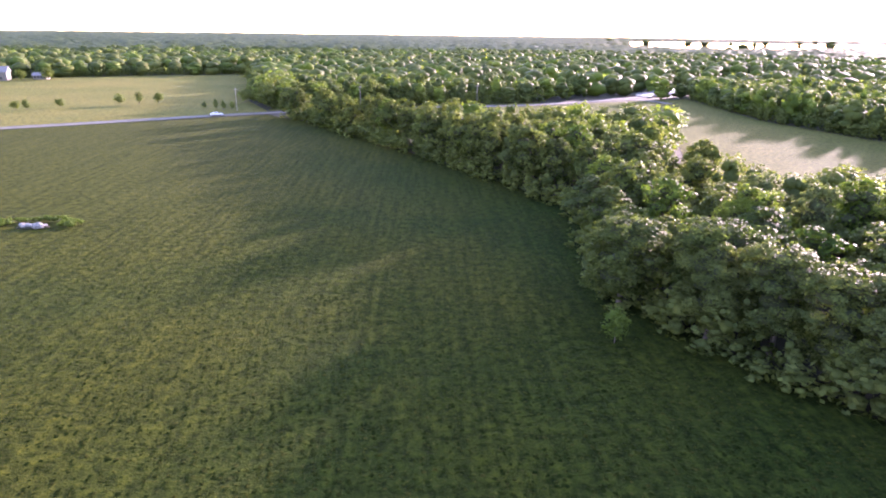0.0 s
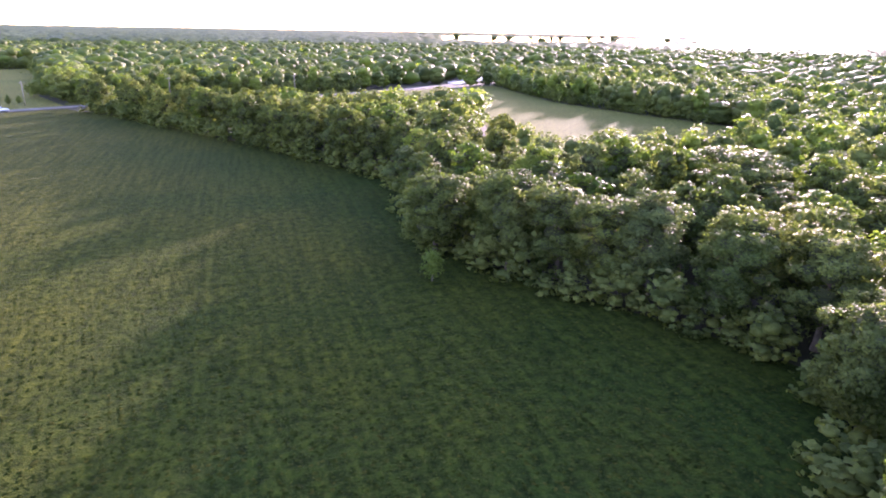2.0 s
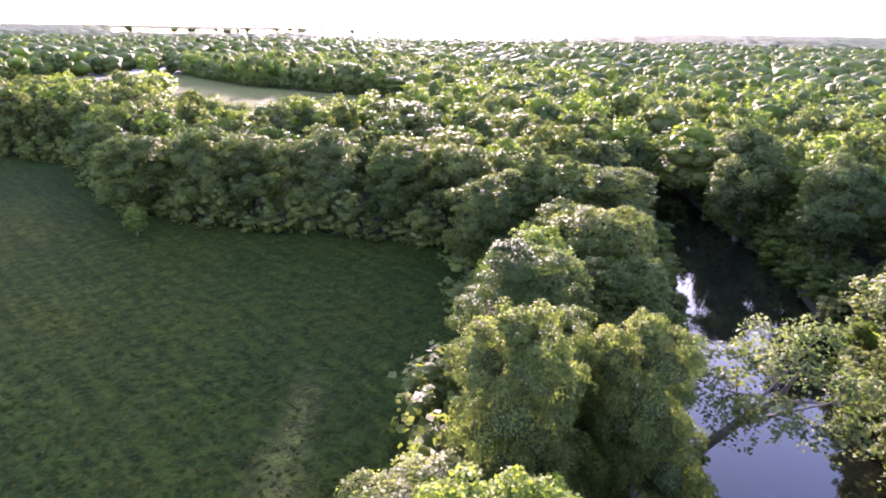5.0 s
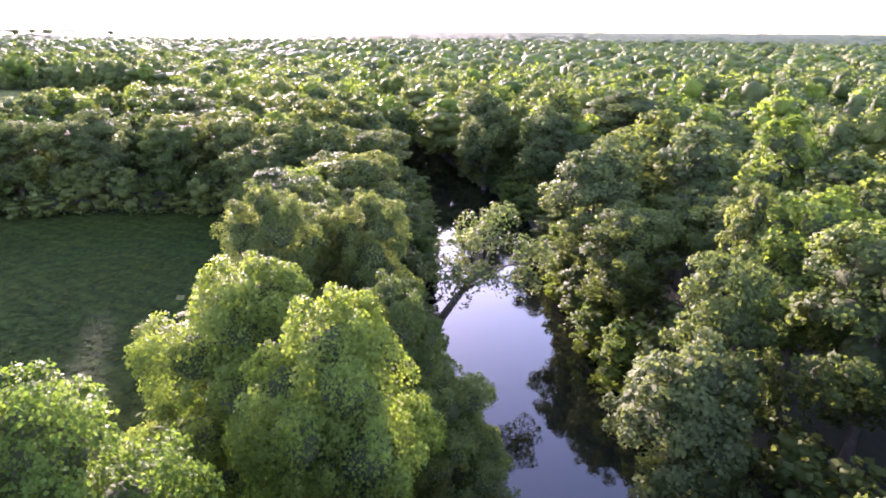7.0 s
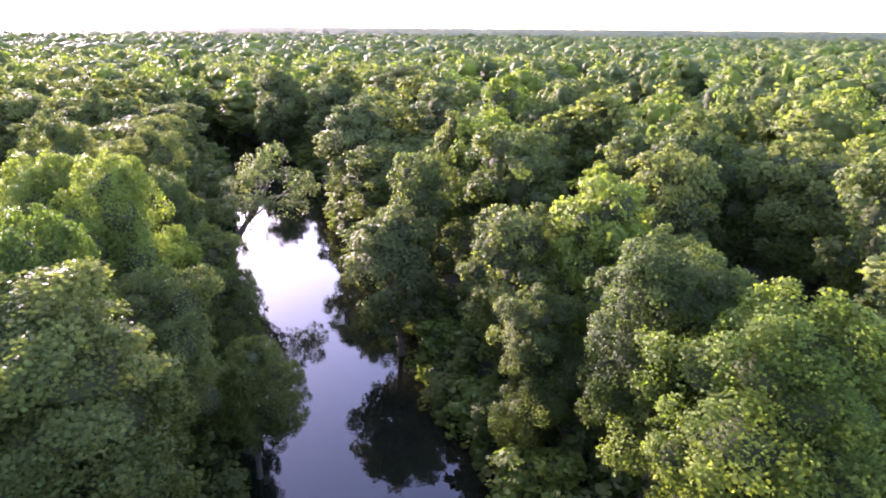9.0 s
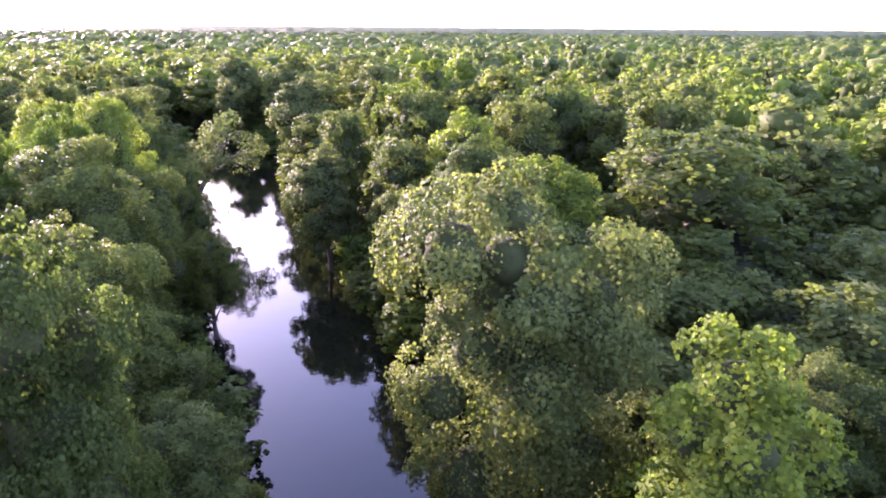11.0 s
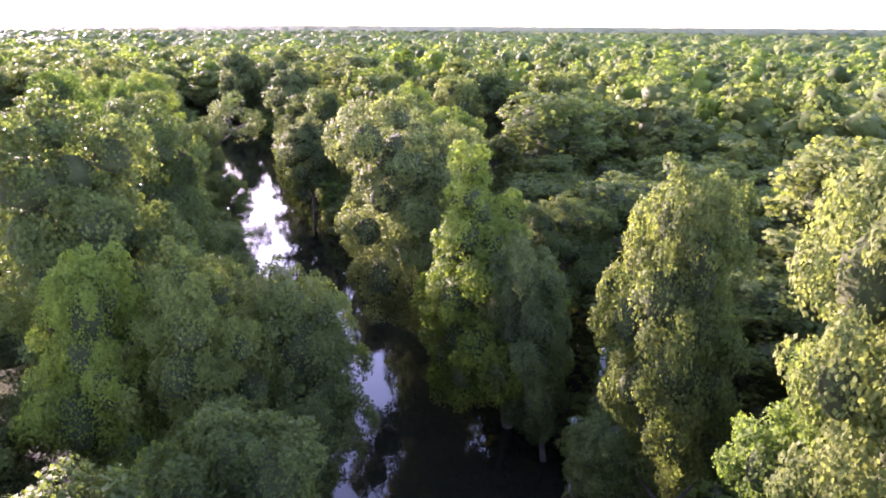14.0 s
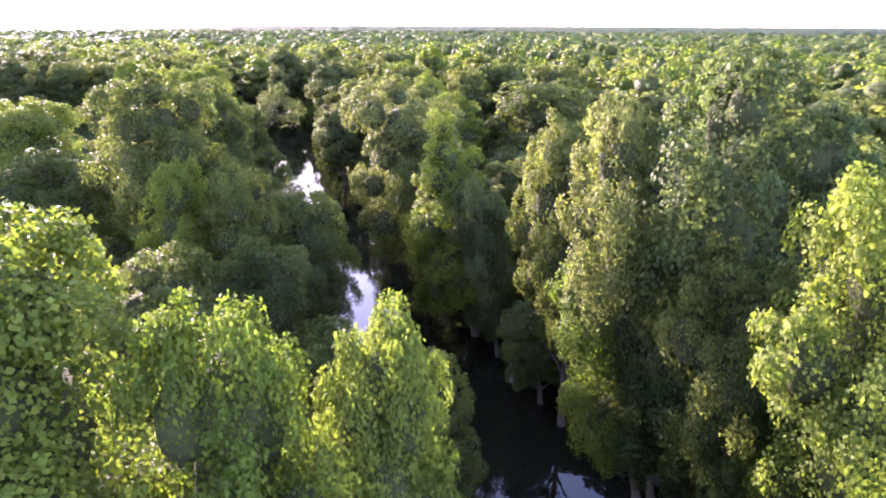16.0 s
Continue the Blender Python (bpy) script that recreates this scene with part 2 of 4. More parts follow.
gx, gy = axis(-140, 180, 2.5), axis(-140, 130, 2.5)
X, Y = np.meshgrid(gx, gy)
Z = ground_z(X, Y)
near = (np.abs(X) < 200) & (np.abs(Y) < 200)
bumps = np.sin(X * 0.21 + 1.3 * np.sin(Y * 0.13)) * np.sin(Y * 0.17 + X * 0.05) * 0.07
Z = Z + np.where(near, bumps - 0.08, -0.08)
nx, ny = len(gx), len(gy)
idx = np.arange(nx * ny).reshape(ny, nx)
quads = np.stack([idx[:-1, :-1], idx[:-1, 1:], idx[1:, 1:], idx[1:, :-1]], -1).reshape(-1, 4)
tagged(new("ground", mesh_np("ground", np.stack([X, Y, Z], -1).reshape(-1, 3), quads, None, [SOIL], True)),
       "dark leaf litter and undergrowth beneath the trees", "ground", "", "structure")


def sheet(name, poly, z, mat, label):
    bm = bmesh.new()
    f = bm.faces.new([bm.verts.new((x, y, z)) for x, y in poly])
    bmesh.ops.triangulate(bm, faces=[f])
    bmesh.ops.recalc_face_normals(bm, faces=bm.faces[:])
    if bm.faces[:][0].normal.z < 0:
        bmesh.ops.reverse_faces(bm, faces=bm.faces[:])
    return tagged(new(name, from_bm(name, bm, [mat])), label, "field", "", "structure")


wider = []
for k, (fx0, fy0) in enumerate(FIELD):
    (px, py), (qx, qy) = FIELD[k - 1], FIELD[(k + 1) % len(FIELD)]
    nrm = Vector((-(qy - py), qx - px)).normalized()
    wider.append((fx0 + nrm.x * 3.2, fy0 + nrm.y * 3.2) if 0 < k < 19 else (fx0, fy0))
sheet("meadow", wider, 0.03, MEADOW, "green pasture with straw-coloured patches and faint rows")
sheet("hayfield", HAY, 0.03, HAYFIELD, "dry straw-coloured field beyond the road")
sheet("verge", VERGE, 0.035, GLADE_GRASS, "rough grass verge between road and trees")
sheet("far_verge", FAR_VERGE, 0.035, GLADE_GRASS, "rough grass along the far side of the road")
sheet("glade", GLADE, 0.03, GLADE_GRASS, "pale open field enclosed by woods")


def ribbon(line, width, z):
    """Left and right edges of a strip along a smoothed line."""
    pts = []
    for k in range(len(line) - 1):
        p = [Vector(line[max(0, min(len(line) - 1, k + j))]) for j in (-1, 0, 1, 2)]
        for s in range(6):
            t = s / 6
            pts.append(0.5 * ((2 * p[1]) + (p[2] - p[0]) * t + (2 * p[0] - 5 * p[1] + 4 * p[2] - p[3]) * t * t
                              + (3 * p[1] - p[0] - 3 * p[2] + p[3]) * t ** 3))
    v = []
    for k, p in enumerate(pts):
        d = (pts[min(k + 1, len(pts) - 1)] - pts[max(k - 1, 0)]).normalized()
        nrm = Vector((-d.y, d.x)) * width / 2
        v += [(*(p + nrm), z), (*(p - nrm), z)]
    q = [(2 * k, 2 * k + 1, 2 * k + 3, 2 * k + 2) for k in range(len(pts) - 1)]
    return v, q


v, q = ribbon(ROAD, 6.0, 0.1)
tagged(new("road", mesh_np("road", v, q, None, [ROADTOP])), "pale worn asphalt country road", "road", "", "structure")
v, q = ribbon(RIVER, 2 * HALF + 9, -3.0)
tagged(new("river", mesh_np("river", v, q, None, [WATER], True)), "still dark river water reflecting sky and trees", "river", "", "structure")

# ---- trees ----
_bm = bmesh.new()
bmesh.ops.create_icosphere(_bm, subdivisions=1, radius=1)
ICO_V = np.array([v.co[:] for v in _bm.verts])
ICO_F = np.array([[v.index for v in f.verts] for f in _bm.faces])
_bm.free()
_bm = bmesh.new()
bmesh.ops.create_icosphere(_bm, subdivisions=2, radius=1)
ICO2_V = np.array([v.co[:] for v in _bm.verts])
ICO2_F = np.array([[v.index for v in f.verts] for f in _bm.faces])
_bm.free()


def girth_at(form, u):
    """Crown radius, in parts of the widest, at the height u of the crown (0 its foot, 1 its top)."""
    u = np.asarray(u, float)
    if form == "cone":
        return np.where(u < 0.42, 0.7 + 0.3 * np.sin(u / 0.42 * 1.5708), np.maximum(0.02, (1 - u) / 0.58) ** 0.62)
    mid, power = {"round": (0.36, 2.1), "dome": (0.36, 2.4), "tall": (0.42, 2.3), "spread": (0.5, 2.3)}[form]
    k = np.where(u < mid, (mid - u) / (mid + 0.1), (u - mid) / (1.02 - mid))
    return np.maximum(0.03, 1 - k ** power) ** (1 / 2.0) * (0.86 if form == "tall" else 1.0)


FOOT = {"round": 0.26, "dome": 0.24, "tall": 0.26, "cone": 0.2, "spread": 0.38}


def unit(a):
    return a / (np.linalg.norm(a, axis=1, keepdims=True) + 1e-9)


def crown_arrays(seed, form, height, radius, boughs, clumps, leaves, leaf, core=0.62, flat=0.8, low=None, ico=1, wide=0.44, rag=0.2):
    """Vertices, leaf quads, core triangles and normals of one crown standing on the origin.

    Boughs fill the crown's outline, clumps of leaves cover the boughs, and leaves cover the clumps."""
    rng = np.random.RandomState(seed)
    lens = np.array([1, 1, flat])
    foot = FOOT[form] if low is None else low
    # boughs, spread evenly over the outline
    u = np.linspace(0.04, 0.97, 200)
    w = np.cumsum(girth_at(form, u) + 0.12)
    u = np.interp((np.arange(boughs) + rng.uniform(0.2, 0.8, boughs)) / boughs, w / w[-1], u)
    ang = np.arange(boughs) * 2.39996 + rng.uniform(-0.35, 0.35, boughs)
    g = girth_at(form, u)
    size = 0.56 * (16 / boughs) ** 0.42
    rb = radius * size * rng.uniform(0.5, 1.12, boughs) * np.where(form == "cone", np.clip(0.4 + 0.6 * g, 0.3, 1), np.clip(0.62 + 0.42 * g, 0, 1))
    reach = np.maximum(0.0, radius * g * rng.uniform(0.72, 1.25, boughs) - rb)
    z = height * (foot + (1 - foot) * u)
    z = np.clip(z, height * foot + rb * flat * 0.7, height - rb * flat * rng.uniform(0.75, 1.15, boughs))
    c = np.stack([reach * np.cos(ang), reach * np.sin(ang), z], 1)
    heart = np.array([0, 0, height * (foot + (1 - foot) * 0.42)])
    V, T, N, n = [], [], [], 0
    iv, it = (ICO_V, ICO_F) if ico == 1 else (ICO2_V, ICO2_F)
    body = [(heart + (0, 0, height * k), radius * q) for k, q in ((-0.12, 0.5), (0.12, 0.5), (0.28, 0.34))[:3 if boughs > 9 else 0]]
    for centre, rad in list(zip(c, rb)) + body:
        wob = 1 + 0.12 * rng.uniform(-1, 1, (len(iv), 1))
        V.append(centre + iv * wob * rad * core * lens)
        N.append(iv)
        T.append(it + n)
        n += len(iv)
    # clumps stand out from the boughs
    host = np.repeat(np.arange(boughs), clumps)
    out = unit((c - heart) / (1, 1, 1.6) + (0, 0, 0.15 * radius))
    d = unit(unit(rng.normal(size=(len(host), 3))) + 0.75 * out[host] + (0, 0, 0.22))
    p = c[host] + d * (rb[host] * rng.uniform(0.82, 1.0 + rag, len(host)))[:, None] * lens
    gap = np.full(len(p), 9.0)
    for k in range(boughs):
        away = np.linalg.norm((p - c[k]) / lens, axis=1) / rb[k]
        away[host == k] = 9
        gap = np.minimum(gap, away)
    ok = gap > 0.82
    p, d, host = p[ok], d[ok], host[ok]
    rc = rb[host] * rng.uniform(0.28, 0.56, len(p)) * (10 / max(clumps, 5)) ** 0.3
    # the boughs themselves bear leaves too
    p, rc = np.concatenate([p, c]), np.concatenate([rc, rb * 0.94])
    d, host = np.concatenate([d, out]), np.concatenate([host, np.arange(boughs)])
    # leaves cover clumps and boughs, turned mostly outwards
    share = rc ** 2 * np.where(np.arange(len(p)) < len(p) - boughs, 1.0, 0.6 * (rc[:-boughs] ** 2).sum() / (rc[-boughs:] ** 2).sum())
    pick = rng.choice(len(p), leaves, p=share / share.sum())
    e = unit(unit(rng.normal(size=(leaves, 3))) + np.where(pick < len(p) - boughs, 0.7, 0.35)[:, None] * d[pick] + (0, 0, 0.22))
    q = p[pick] + e * (rc[pick] * np.where(pick < len(p) - boughs, rng.uniform(0.5, 1.12, leaves), rng.uniform(0.8, 1.08, leaves)))[:, None] * lens
    shade = unit(0.55 * e + 0.42 * d[pick] + 0.25 * out[host[pick]] + 0.4 * rng.normal(size=(leaves, 3)))
    nrm = unit(shade + 0.62 * rng.normal(size=(leaves, 3)))
    nrm = np.where((nrm * shade).sum(1, keepdims=True) < 0.15, shade, nrm)
    a = unit(np.cross(nrm, rng.normal(size=(leaves, 3))))
    b = np.cross(nrm, a)
    s = leaf * rng.uniform(0.55, 1.35, (leaves, 1))
    a, b, bend = a * s * lens, b * s * wide * lens, nrm * s * 0.1 * lens
    L = np.stack([q - a * 0.5, q - b + bend, q + a * 0.5, q + b + bend], 1).reshape(-1, 3)
    turned = (np.cross(L[1::4] - L[0::4], L[2::4] - L[0::4]) * nrm).sum(1) < 0
    Q = n + np.arange(leaves * 4).reshape(-1, 4)
    Q[turned] = Q[turned][:, ::-1]
    V = np.concatenate(V + [L])
    girth = np.percentile(np.hypot(L[:, 0], L[:, 1]), 97)
    V *= (radius / girth, radius / girth, height / np.percentile(L[:, 2], 99.7))
    return V, Q, np.concatenate(T), np.concatenate(N + [np.repeat(shade, 4, axis=0)])


def leafy_mesh(name, V, Q, T, N, mats):
    """A crown's mesh, shaded by the clumps that its leaves belong to."""
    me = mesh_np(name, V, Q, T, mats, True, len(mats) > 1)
    me.normals_split_custom_set_from_vertices(N.tolist())
    return me


def trunk_mesh(name, seed, height, radius, girth, mat, limbs=5, lean=0.0):
    """A tapered trunk with forking limbs."""
    rng = np.random.RandomState(seed)
    V, Q = [], []

    def tube(pts, r0, r1, sides=7):
        base = len(V)
        for k, p in enumerate(pts):
            w = r0 + (r1 - r0) * k / (len(pts) - 1)
            if k == 0 and r0 == girth:
                w *= 1.5
            for s in range(sides):
                a = 2 * math.pi * s / sides
                V.append((p[0] + w * math.cos(a), p[1] + w * math.sin(a), p[2]))
        for k in range(len(pts) - 1):
            for s in range(sides):
                i, j = base + k * sides + s, base + k * sides + (s + 1) % sides
                Q.append((i, j, j + sides, i + sides))

    spine = [(lean * height * (k / 6) ** 1.3 + rng.uniform(-0.1, 0.1) * (k > 0), rng.uniform(-0.1, 0.1) * (k > 0),
              -0.4 + (height * 0.7 + 0.4) * k / 6) for k in range(7)]
    tube(spine, girth, girth * 0.25)
    for k in range(limbs):
        s = spine[2 + k % 4]
        a = k * 2.4 + rng.uniform(-0.5, 0.5)
        reach, rise = radius * rng.uniform(0.35, 0.55), height * rng.uniform(0.1, 0.2)
        tube([(s[0] + reach * f * math.cos(a), s[1] + reach * f * math.sin(a), s[2] + rise * f ** 0.8) for f in (0, 0.35, 0.7, 1)],
             girth * 0.5, girth * 0.12, 5)
    return mesh_np(name, V, Q, None, [mat], True)


def make_tree(name, seed, form, spec, leafmat, bark, label, category="tree", height=13.0, radius=3.6, girth=0.28, group="woodland trees", **how):
    root = tagged(new(name), label, category, group)
    part("crown", leafy_mesh("crown", *crown_arrays(seed, form, height, radius, *spec, **how), [leafmat, CORE_SHADE]), root)
    part("trunk", trunk_mesh("trunk", seed, height, radius, girth, bark), root)
    return root


# one of each kind; the woods are made of copies of them
KINDS = {}
LABELS = {
    "oak": "broad green oak with a billowing rounded crown",
    "elm": "tall narrow green tree with a lobed crown",
    "maple": "bright yellow-green maple with a dense round crown",
    "sycamore": "tall pale grey-green sycamore with light bark",
    "cone": "pale green tree with a pointed conical crown",
    "spread": "spreading dark green riverside tree with layered boughs",
}
SPEC = [("oak", "round", LEAF, BARK), ("elm", "tall", LEAF, BARK), ("maple", "round", LEAF_LIME, BARK),
        ("sycamore", "dome", LEAF_LIGHT, BARK), ("cone", "cone", LEAF_LIME, BARK), ("spread", "spread", LEAF, BARK)]
# boughs, clumps on each, leaves, leaf size: for trees at middle distance, far and close by
LEVELS = ((17, 9, 15000, 0.28), (14, 7, 3400, 0.56), (18, 13, 60000, 0.14))
for k, (kind, form, leafmat, bark) in enumerate(SPEC):
    for level, spec in enumerate(LEVELS):
        spec = (int(spec[0] * (1.6 if kind == "cone" else 1)), *spec[1:])
        KINDS[kind, level] = make_tree(kind + "_tree", 11 + k * 7 + level, form, spec, leafmat, bark, LABELS[kind], ico=1 if level == 1 else 2,
                                       rag=0.45 if kind in ("spread", "oak") else 0.3)
PLACED = []


def plant(kind, level, x, y, top, r, turn=None, label=""):
    """A copy with its base on the ground, its top at that height and that crown radius."""
    d = float(seg_dist(x, y, RIVER))
    lean = Quaternion()
    if d < HALF - 0.9:
        # the trunk stands on the bank and leans out over the water
        e = 0.1
        g = Vector((float(seg_dist(x + e, y, RIVER)) - d, float(seg_dist(x, y + e, RIVER)) - d)).normalized()
        push = HALF - 0.9 - d
        x, y = x + g.x * push, y + g.y * push
        lean = Quaternion((g.y, -g.x, 0), min(0.2, push / max(6.0, 0.8 * top)))
    z = max(float(ground_z(x, y)), -3.6)
    a = random.uniform(0, 6.283) if turn is None else turn
    m = Matrix.LocRotScale((x, y, z), lean @ Quaternion((0, 0, 1), a), (r / 3.6, r / 3.6, (top - z) / 13.0))
    PLACED.append((x, y, r))
    ob = copy_thing(KINDS[kind, level], m)
    return tagged(ob, label) if label else ob


# trees that stand out: kind, x, y, height of the top, crown radius
EDGE = [("oak", 20.8, 64, 11.2, 4.6), ("elm", 27.6, 55, 11, 3.4), ("oak", 33, 52, 11.5, 4.4), ("maple", 40.5, 73, 12.4, 4.6),
        ("oak", 35.6, 46, 11.5, 4.0), ("sycamore", 39.4, 43, 13, 4.4), ("oak", 43, 34, 11, 4.0), ("oak", 67, 61, 13, 7.0),
        ("oak", 47, 36.5, 11.9, 4.2), ("elm", 46.4, 18, 10.8, 4.2), ("elm", 53, 19.3, 12.7, 3.0), ("maple", 31, 1.6, 11, 3.8),
        ("oak", 58, 38, 11, 4.6), ("oak", 42.3, 7, 10, 3.6), ("oak", 29.5, 60, 12, 4.6), ("oak", 49, 28, 11.6, 4.2)]
NORTH_BANK = [("oak", 17.2, -10.8, 12.6, 3.4), ("oak", 18, -15.4, 13.6, 2.8), ("maple", 3.4, -18.8, 14.1, 3.8), ("maple", 0.9, -25.6, 14.9, 3.2),
              ("maple", -7.2, -22.8, 15.6, 3.4), ("maple", -8.4, -29.6, 14.8, 2.8), ("oak", 9.2, -22.8, 12.4, 2.4), ("oak", 7.4, -26.6, 9.5, 2.6),
              ("elm", -12, -33, 14.4, 3.8), ("oak", -3.2, -30.4, 11, 3.0), ("spread", 1.0, -32.4, 5.5, 2.4),
              ("oak", -20.6, -39.6, 13, 3.4), ("oak", 34.4, -3.7, 8.8, 3.9), ("oak", 27.6, -2.0, 10.3, 3.3), ("maple", 45.1, 5.2, 8.6, 4.4), ("oak", 60, 13.7, 9.8, 5.6), ("oak", 53, 23, 11, 3.6), ("oak", 57.2, 21, 10.8, 3.4), ("oak", -28.2, -45, 15.5, 2.5), ("spread", -24, -45, 8.3, 3.2)]
NORTH_BANK_SOUTH = [("oak", -37.2, -47.6, 17, 3.8), ("maple", -41.2, -51, 13.1, 2.3), ("oak", -41, -54.2, 13.2, 2.2), ("spread", -37.6, -55.8, 11.4, 2.8),
                    ("oak", -45.5, -57.5, 11, 2.4), ("oak", -33, -50.6, 9.4, 2.8), ("oak", -19.3, -41, 9, 3.0), ("spread", -48.6, -65.6, 8.3, 2.1), ("oak", -48.6, -61.9, 8.8, 2.4),
                    ("maple", -60.6, -60.6, 16.4, 3.9), ("maple", -59.9, -65.3, 15.3, 2.2), ("maple", -58.4, -67.3, 14.7, 1.7), ("oak", -51, -56, 12, 3.0),
                    ("oak", -14.5, -27, 14, 4.6), ("maple", -30, -30, 14, 5.2), ("oak", -52.5, -49, 13.5, 3.8),
                    ("oak", -36, -38, 12, 4.4), ("oak", -43.6, -46.4, 9, 3.2), ("oak", -47.4, -53, 8.8, 2.8)]
SOUTH_BANK = [("sycamore", 84.5, 6.6, 14.2, 4.8), ("sycamore", 74.5, -8, 13, 4.4), ("sycamore", 45.4, -22.6, 13.6, 4.2), ("oak", 37.8, -27.8, 9.6, 4.0),
              ("oak", 21.8, -36.4, 12, 3.0), ("maple", 29.8, -40.2, 14, 4.3), ("sycamore", 16.2, -35.6, 9.2, 3.2), ("maple", 9.4, -50.2, 13.6, 3.4),
              ("spread", -0.2, -52.8, 13.2, 3.8), ("maple", -4.8, -55.8, 12.9, 4.5), ("oak", 9.2, -45.4, 11.5, 2.8), ("oak", 3.6, -47.4, 9, 2.6),
              ("elm", 31, -37, 14, 2.3), ("oak", 16.2, -54.2, 14, 3.3), ("sycamore", 96, -14, 14, 8.0), ("oak", 11.2, -66.2, 15, 3.8)]
SOUTH_BANK_SOUTH = [("sycamore", -18.4, -55.8, 15.9, 4.2), ("cone", -26, -61.6, 14.2, 3.7), ("oak", -14.6, -70, 10, 4.4),
                    ("oak", 1, -65.5, 14, 6.0), ("oak", -10.8, -75.5, 10.5, 5.0), ("spread", -35.4, -69.8, 15.3, 2.7), ("sycamore", -43.8, -76.2, 18.6, 4.1),
                    ("sycamore", -44, -72.4, 17.3, 2.7), ("maple", -43.8, -70.6, 12.5, 2.9), ("oak", -48.4, -74.4, 13.5, 2.4), ("maple", -52.2, -77.4, 16.4, 3.2),
                    ("oak", -20, -66, 9.8, 3.2), ("sycamore", -28.6, -64.2, 10.6, 2.0), ("spread", -33.5, -68.2, 4.0, 2.4), ("oak", -22, -82, 14, 5.0), ("oak", -35, -80, 15, 4.4)]
FLOWN = [(10, -13), (-3, -18), (-12, -36), (-33, -54), (-68, -71)]
for row in EDGE + NORTH_BANK + NORTH_BANK_SOUTH + SOUTH_BANK + SOUTH_BANK_SOUTH:
    close = seg_dist(row[1], row[2], FLOWN) < (22 if row[2] < -15 else 14)
    plant(row[0], 2 if close else 0, row[1], row[2], row[3], row[4] * 1.12)

# the woods at large, thinned where open land, water and road lie
rng = np.random.RandomState(5)


def wooded(x, y):
    ok = ~(inside(x, y, FIELD) | inside(x, y, HAY) | inside(x, y, GLADE) | inside(x, y, VERGE))
    ok &= seg_dist(x, y, RIVER) > np.where(np.asarray(x) < 84, HALF + 1.2, 2.2)
    ok &= seg_dist(x, y, ROAD) > 11
    return ok


def scatter(x0, x1, y0, y1, step):
    a, b = np.meshgrid(np.arange(x0, x1, step), np.arange(y0, y1, step))
    a = a + (np.arange(a.shape[0]) % 2)[:, None] * step / 2
    a = a + rng.uniform(-0.32, 0.32, a.shape) * step
    b = b + rng.uniform(-0.32, 0.32, b.shape) * step
    return a.ravel(), b.ravel()


def margin(x, y):
    """Metres to the nearest edge of open land."""
    return np.minimum(np.minimum(seg_dist(x, y, FIELD + FIELD[:1]), seg_dist(x, y, GLADE + GLADE[:1])), seg_dist(x, y, HAY + HAY[:1]))


NEAR_LINE = [(44, 30), (30, 0), (0, -28), (-25, -50), (-50, -70), (-70, -80)]
x, y = scatter(-110, 230, -150, 330, 6.6)
keep = wooded(x, y) & (margin(x, y) > 2.6) & ((rng.uniform(0, 1, len(x)) > np.where(y < -25, 0.2, 0.1)) | (margin(x, y) < 9))
x, y = x[keep], y[keep]
PLACED.append((31, -15.5, 5.0))
taken = np.array(PLACED)
free = np.array([np.min(np.hypot(taken[:, 0] - a, taken[:, 1] - b) - 0.75 * taken[:, 2]) > 2.0 for a, b in zip(x, y)])
x, y = x[free], y[free]
near_d = np.minimum(seg_dist(x, y, NEAR_LINE), seg_dist(x, y, [(-50, 222), (22, 107), (20, 66)]) + 25)
order = np.argsort(near_d)
names = ["oak", "oak", "elm", "maple", "oak", "sycamore", "elm", "oak", "spread"]
THINGS = 230
for rank, k in enumerate(order[:THINGS]):
    gap = float(seg_dist(x[k], y[k], FLOWN))
    top = rng.uniform(10.2, 13.4) if y[k] > 100 else rng.uniform(8.5, 13) if y[k] > 0 else rng.uniform(8.5, 15.2)
    if -75 < x[k] < -28 and seg_dist(x[k], y[k], [(-32, -53), (-68, -71)]) < 9:
        top = rng.uniform(5, 8)
    if -40 < x[k] < 8 and -100 < y[k] < -62:
        top = rng.uniform(6, 9.5)
    plant(names[rng.randint(len(names))], (2 if gap < 17 else 0 if gap < 42 else 1), x[k], y[k], top, rng.uniform(3.4, 4.9))
rest = order[THINGS:]

# shrubs and overhanging boughs along both banks
shrub = [make_tree("bank_shrub", 140 + k, "spread", (10, 10, 2600, 0.75), LEAF if k else LEAF_LIME, BARK, "leafy shrub overhanging the river bank", "shrub",
                   girth=0.2, group="bank shrubs", rag=0.4, low=0.05) for k in range(2)]
KINDS["shrub", 0], KINDS["shrub", 1] = shrub
for (ax, ay), (bx, by) in zip(RIVER[3:14], RIVER[4:15]):
    n = int(math.hypot(bx - ax, by - ay) / 4.2) + 1
    for k in range(n):
        for side in (-1, 1):
            f = (k + rng.uniform(0.1, 0.9)) / n
            d = Vector((by - ay, ax - bx)).normalized() * side * (HALF + rng.uniform(0.4, 2.4))
            plant("shrub", rng.randint(2), ax + (bx - ax) * f + d.x, ay + (by - ay) * f + d.y, rng.uniform(-0.6, 2.6), rng.uniform(1.4, 2.4))


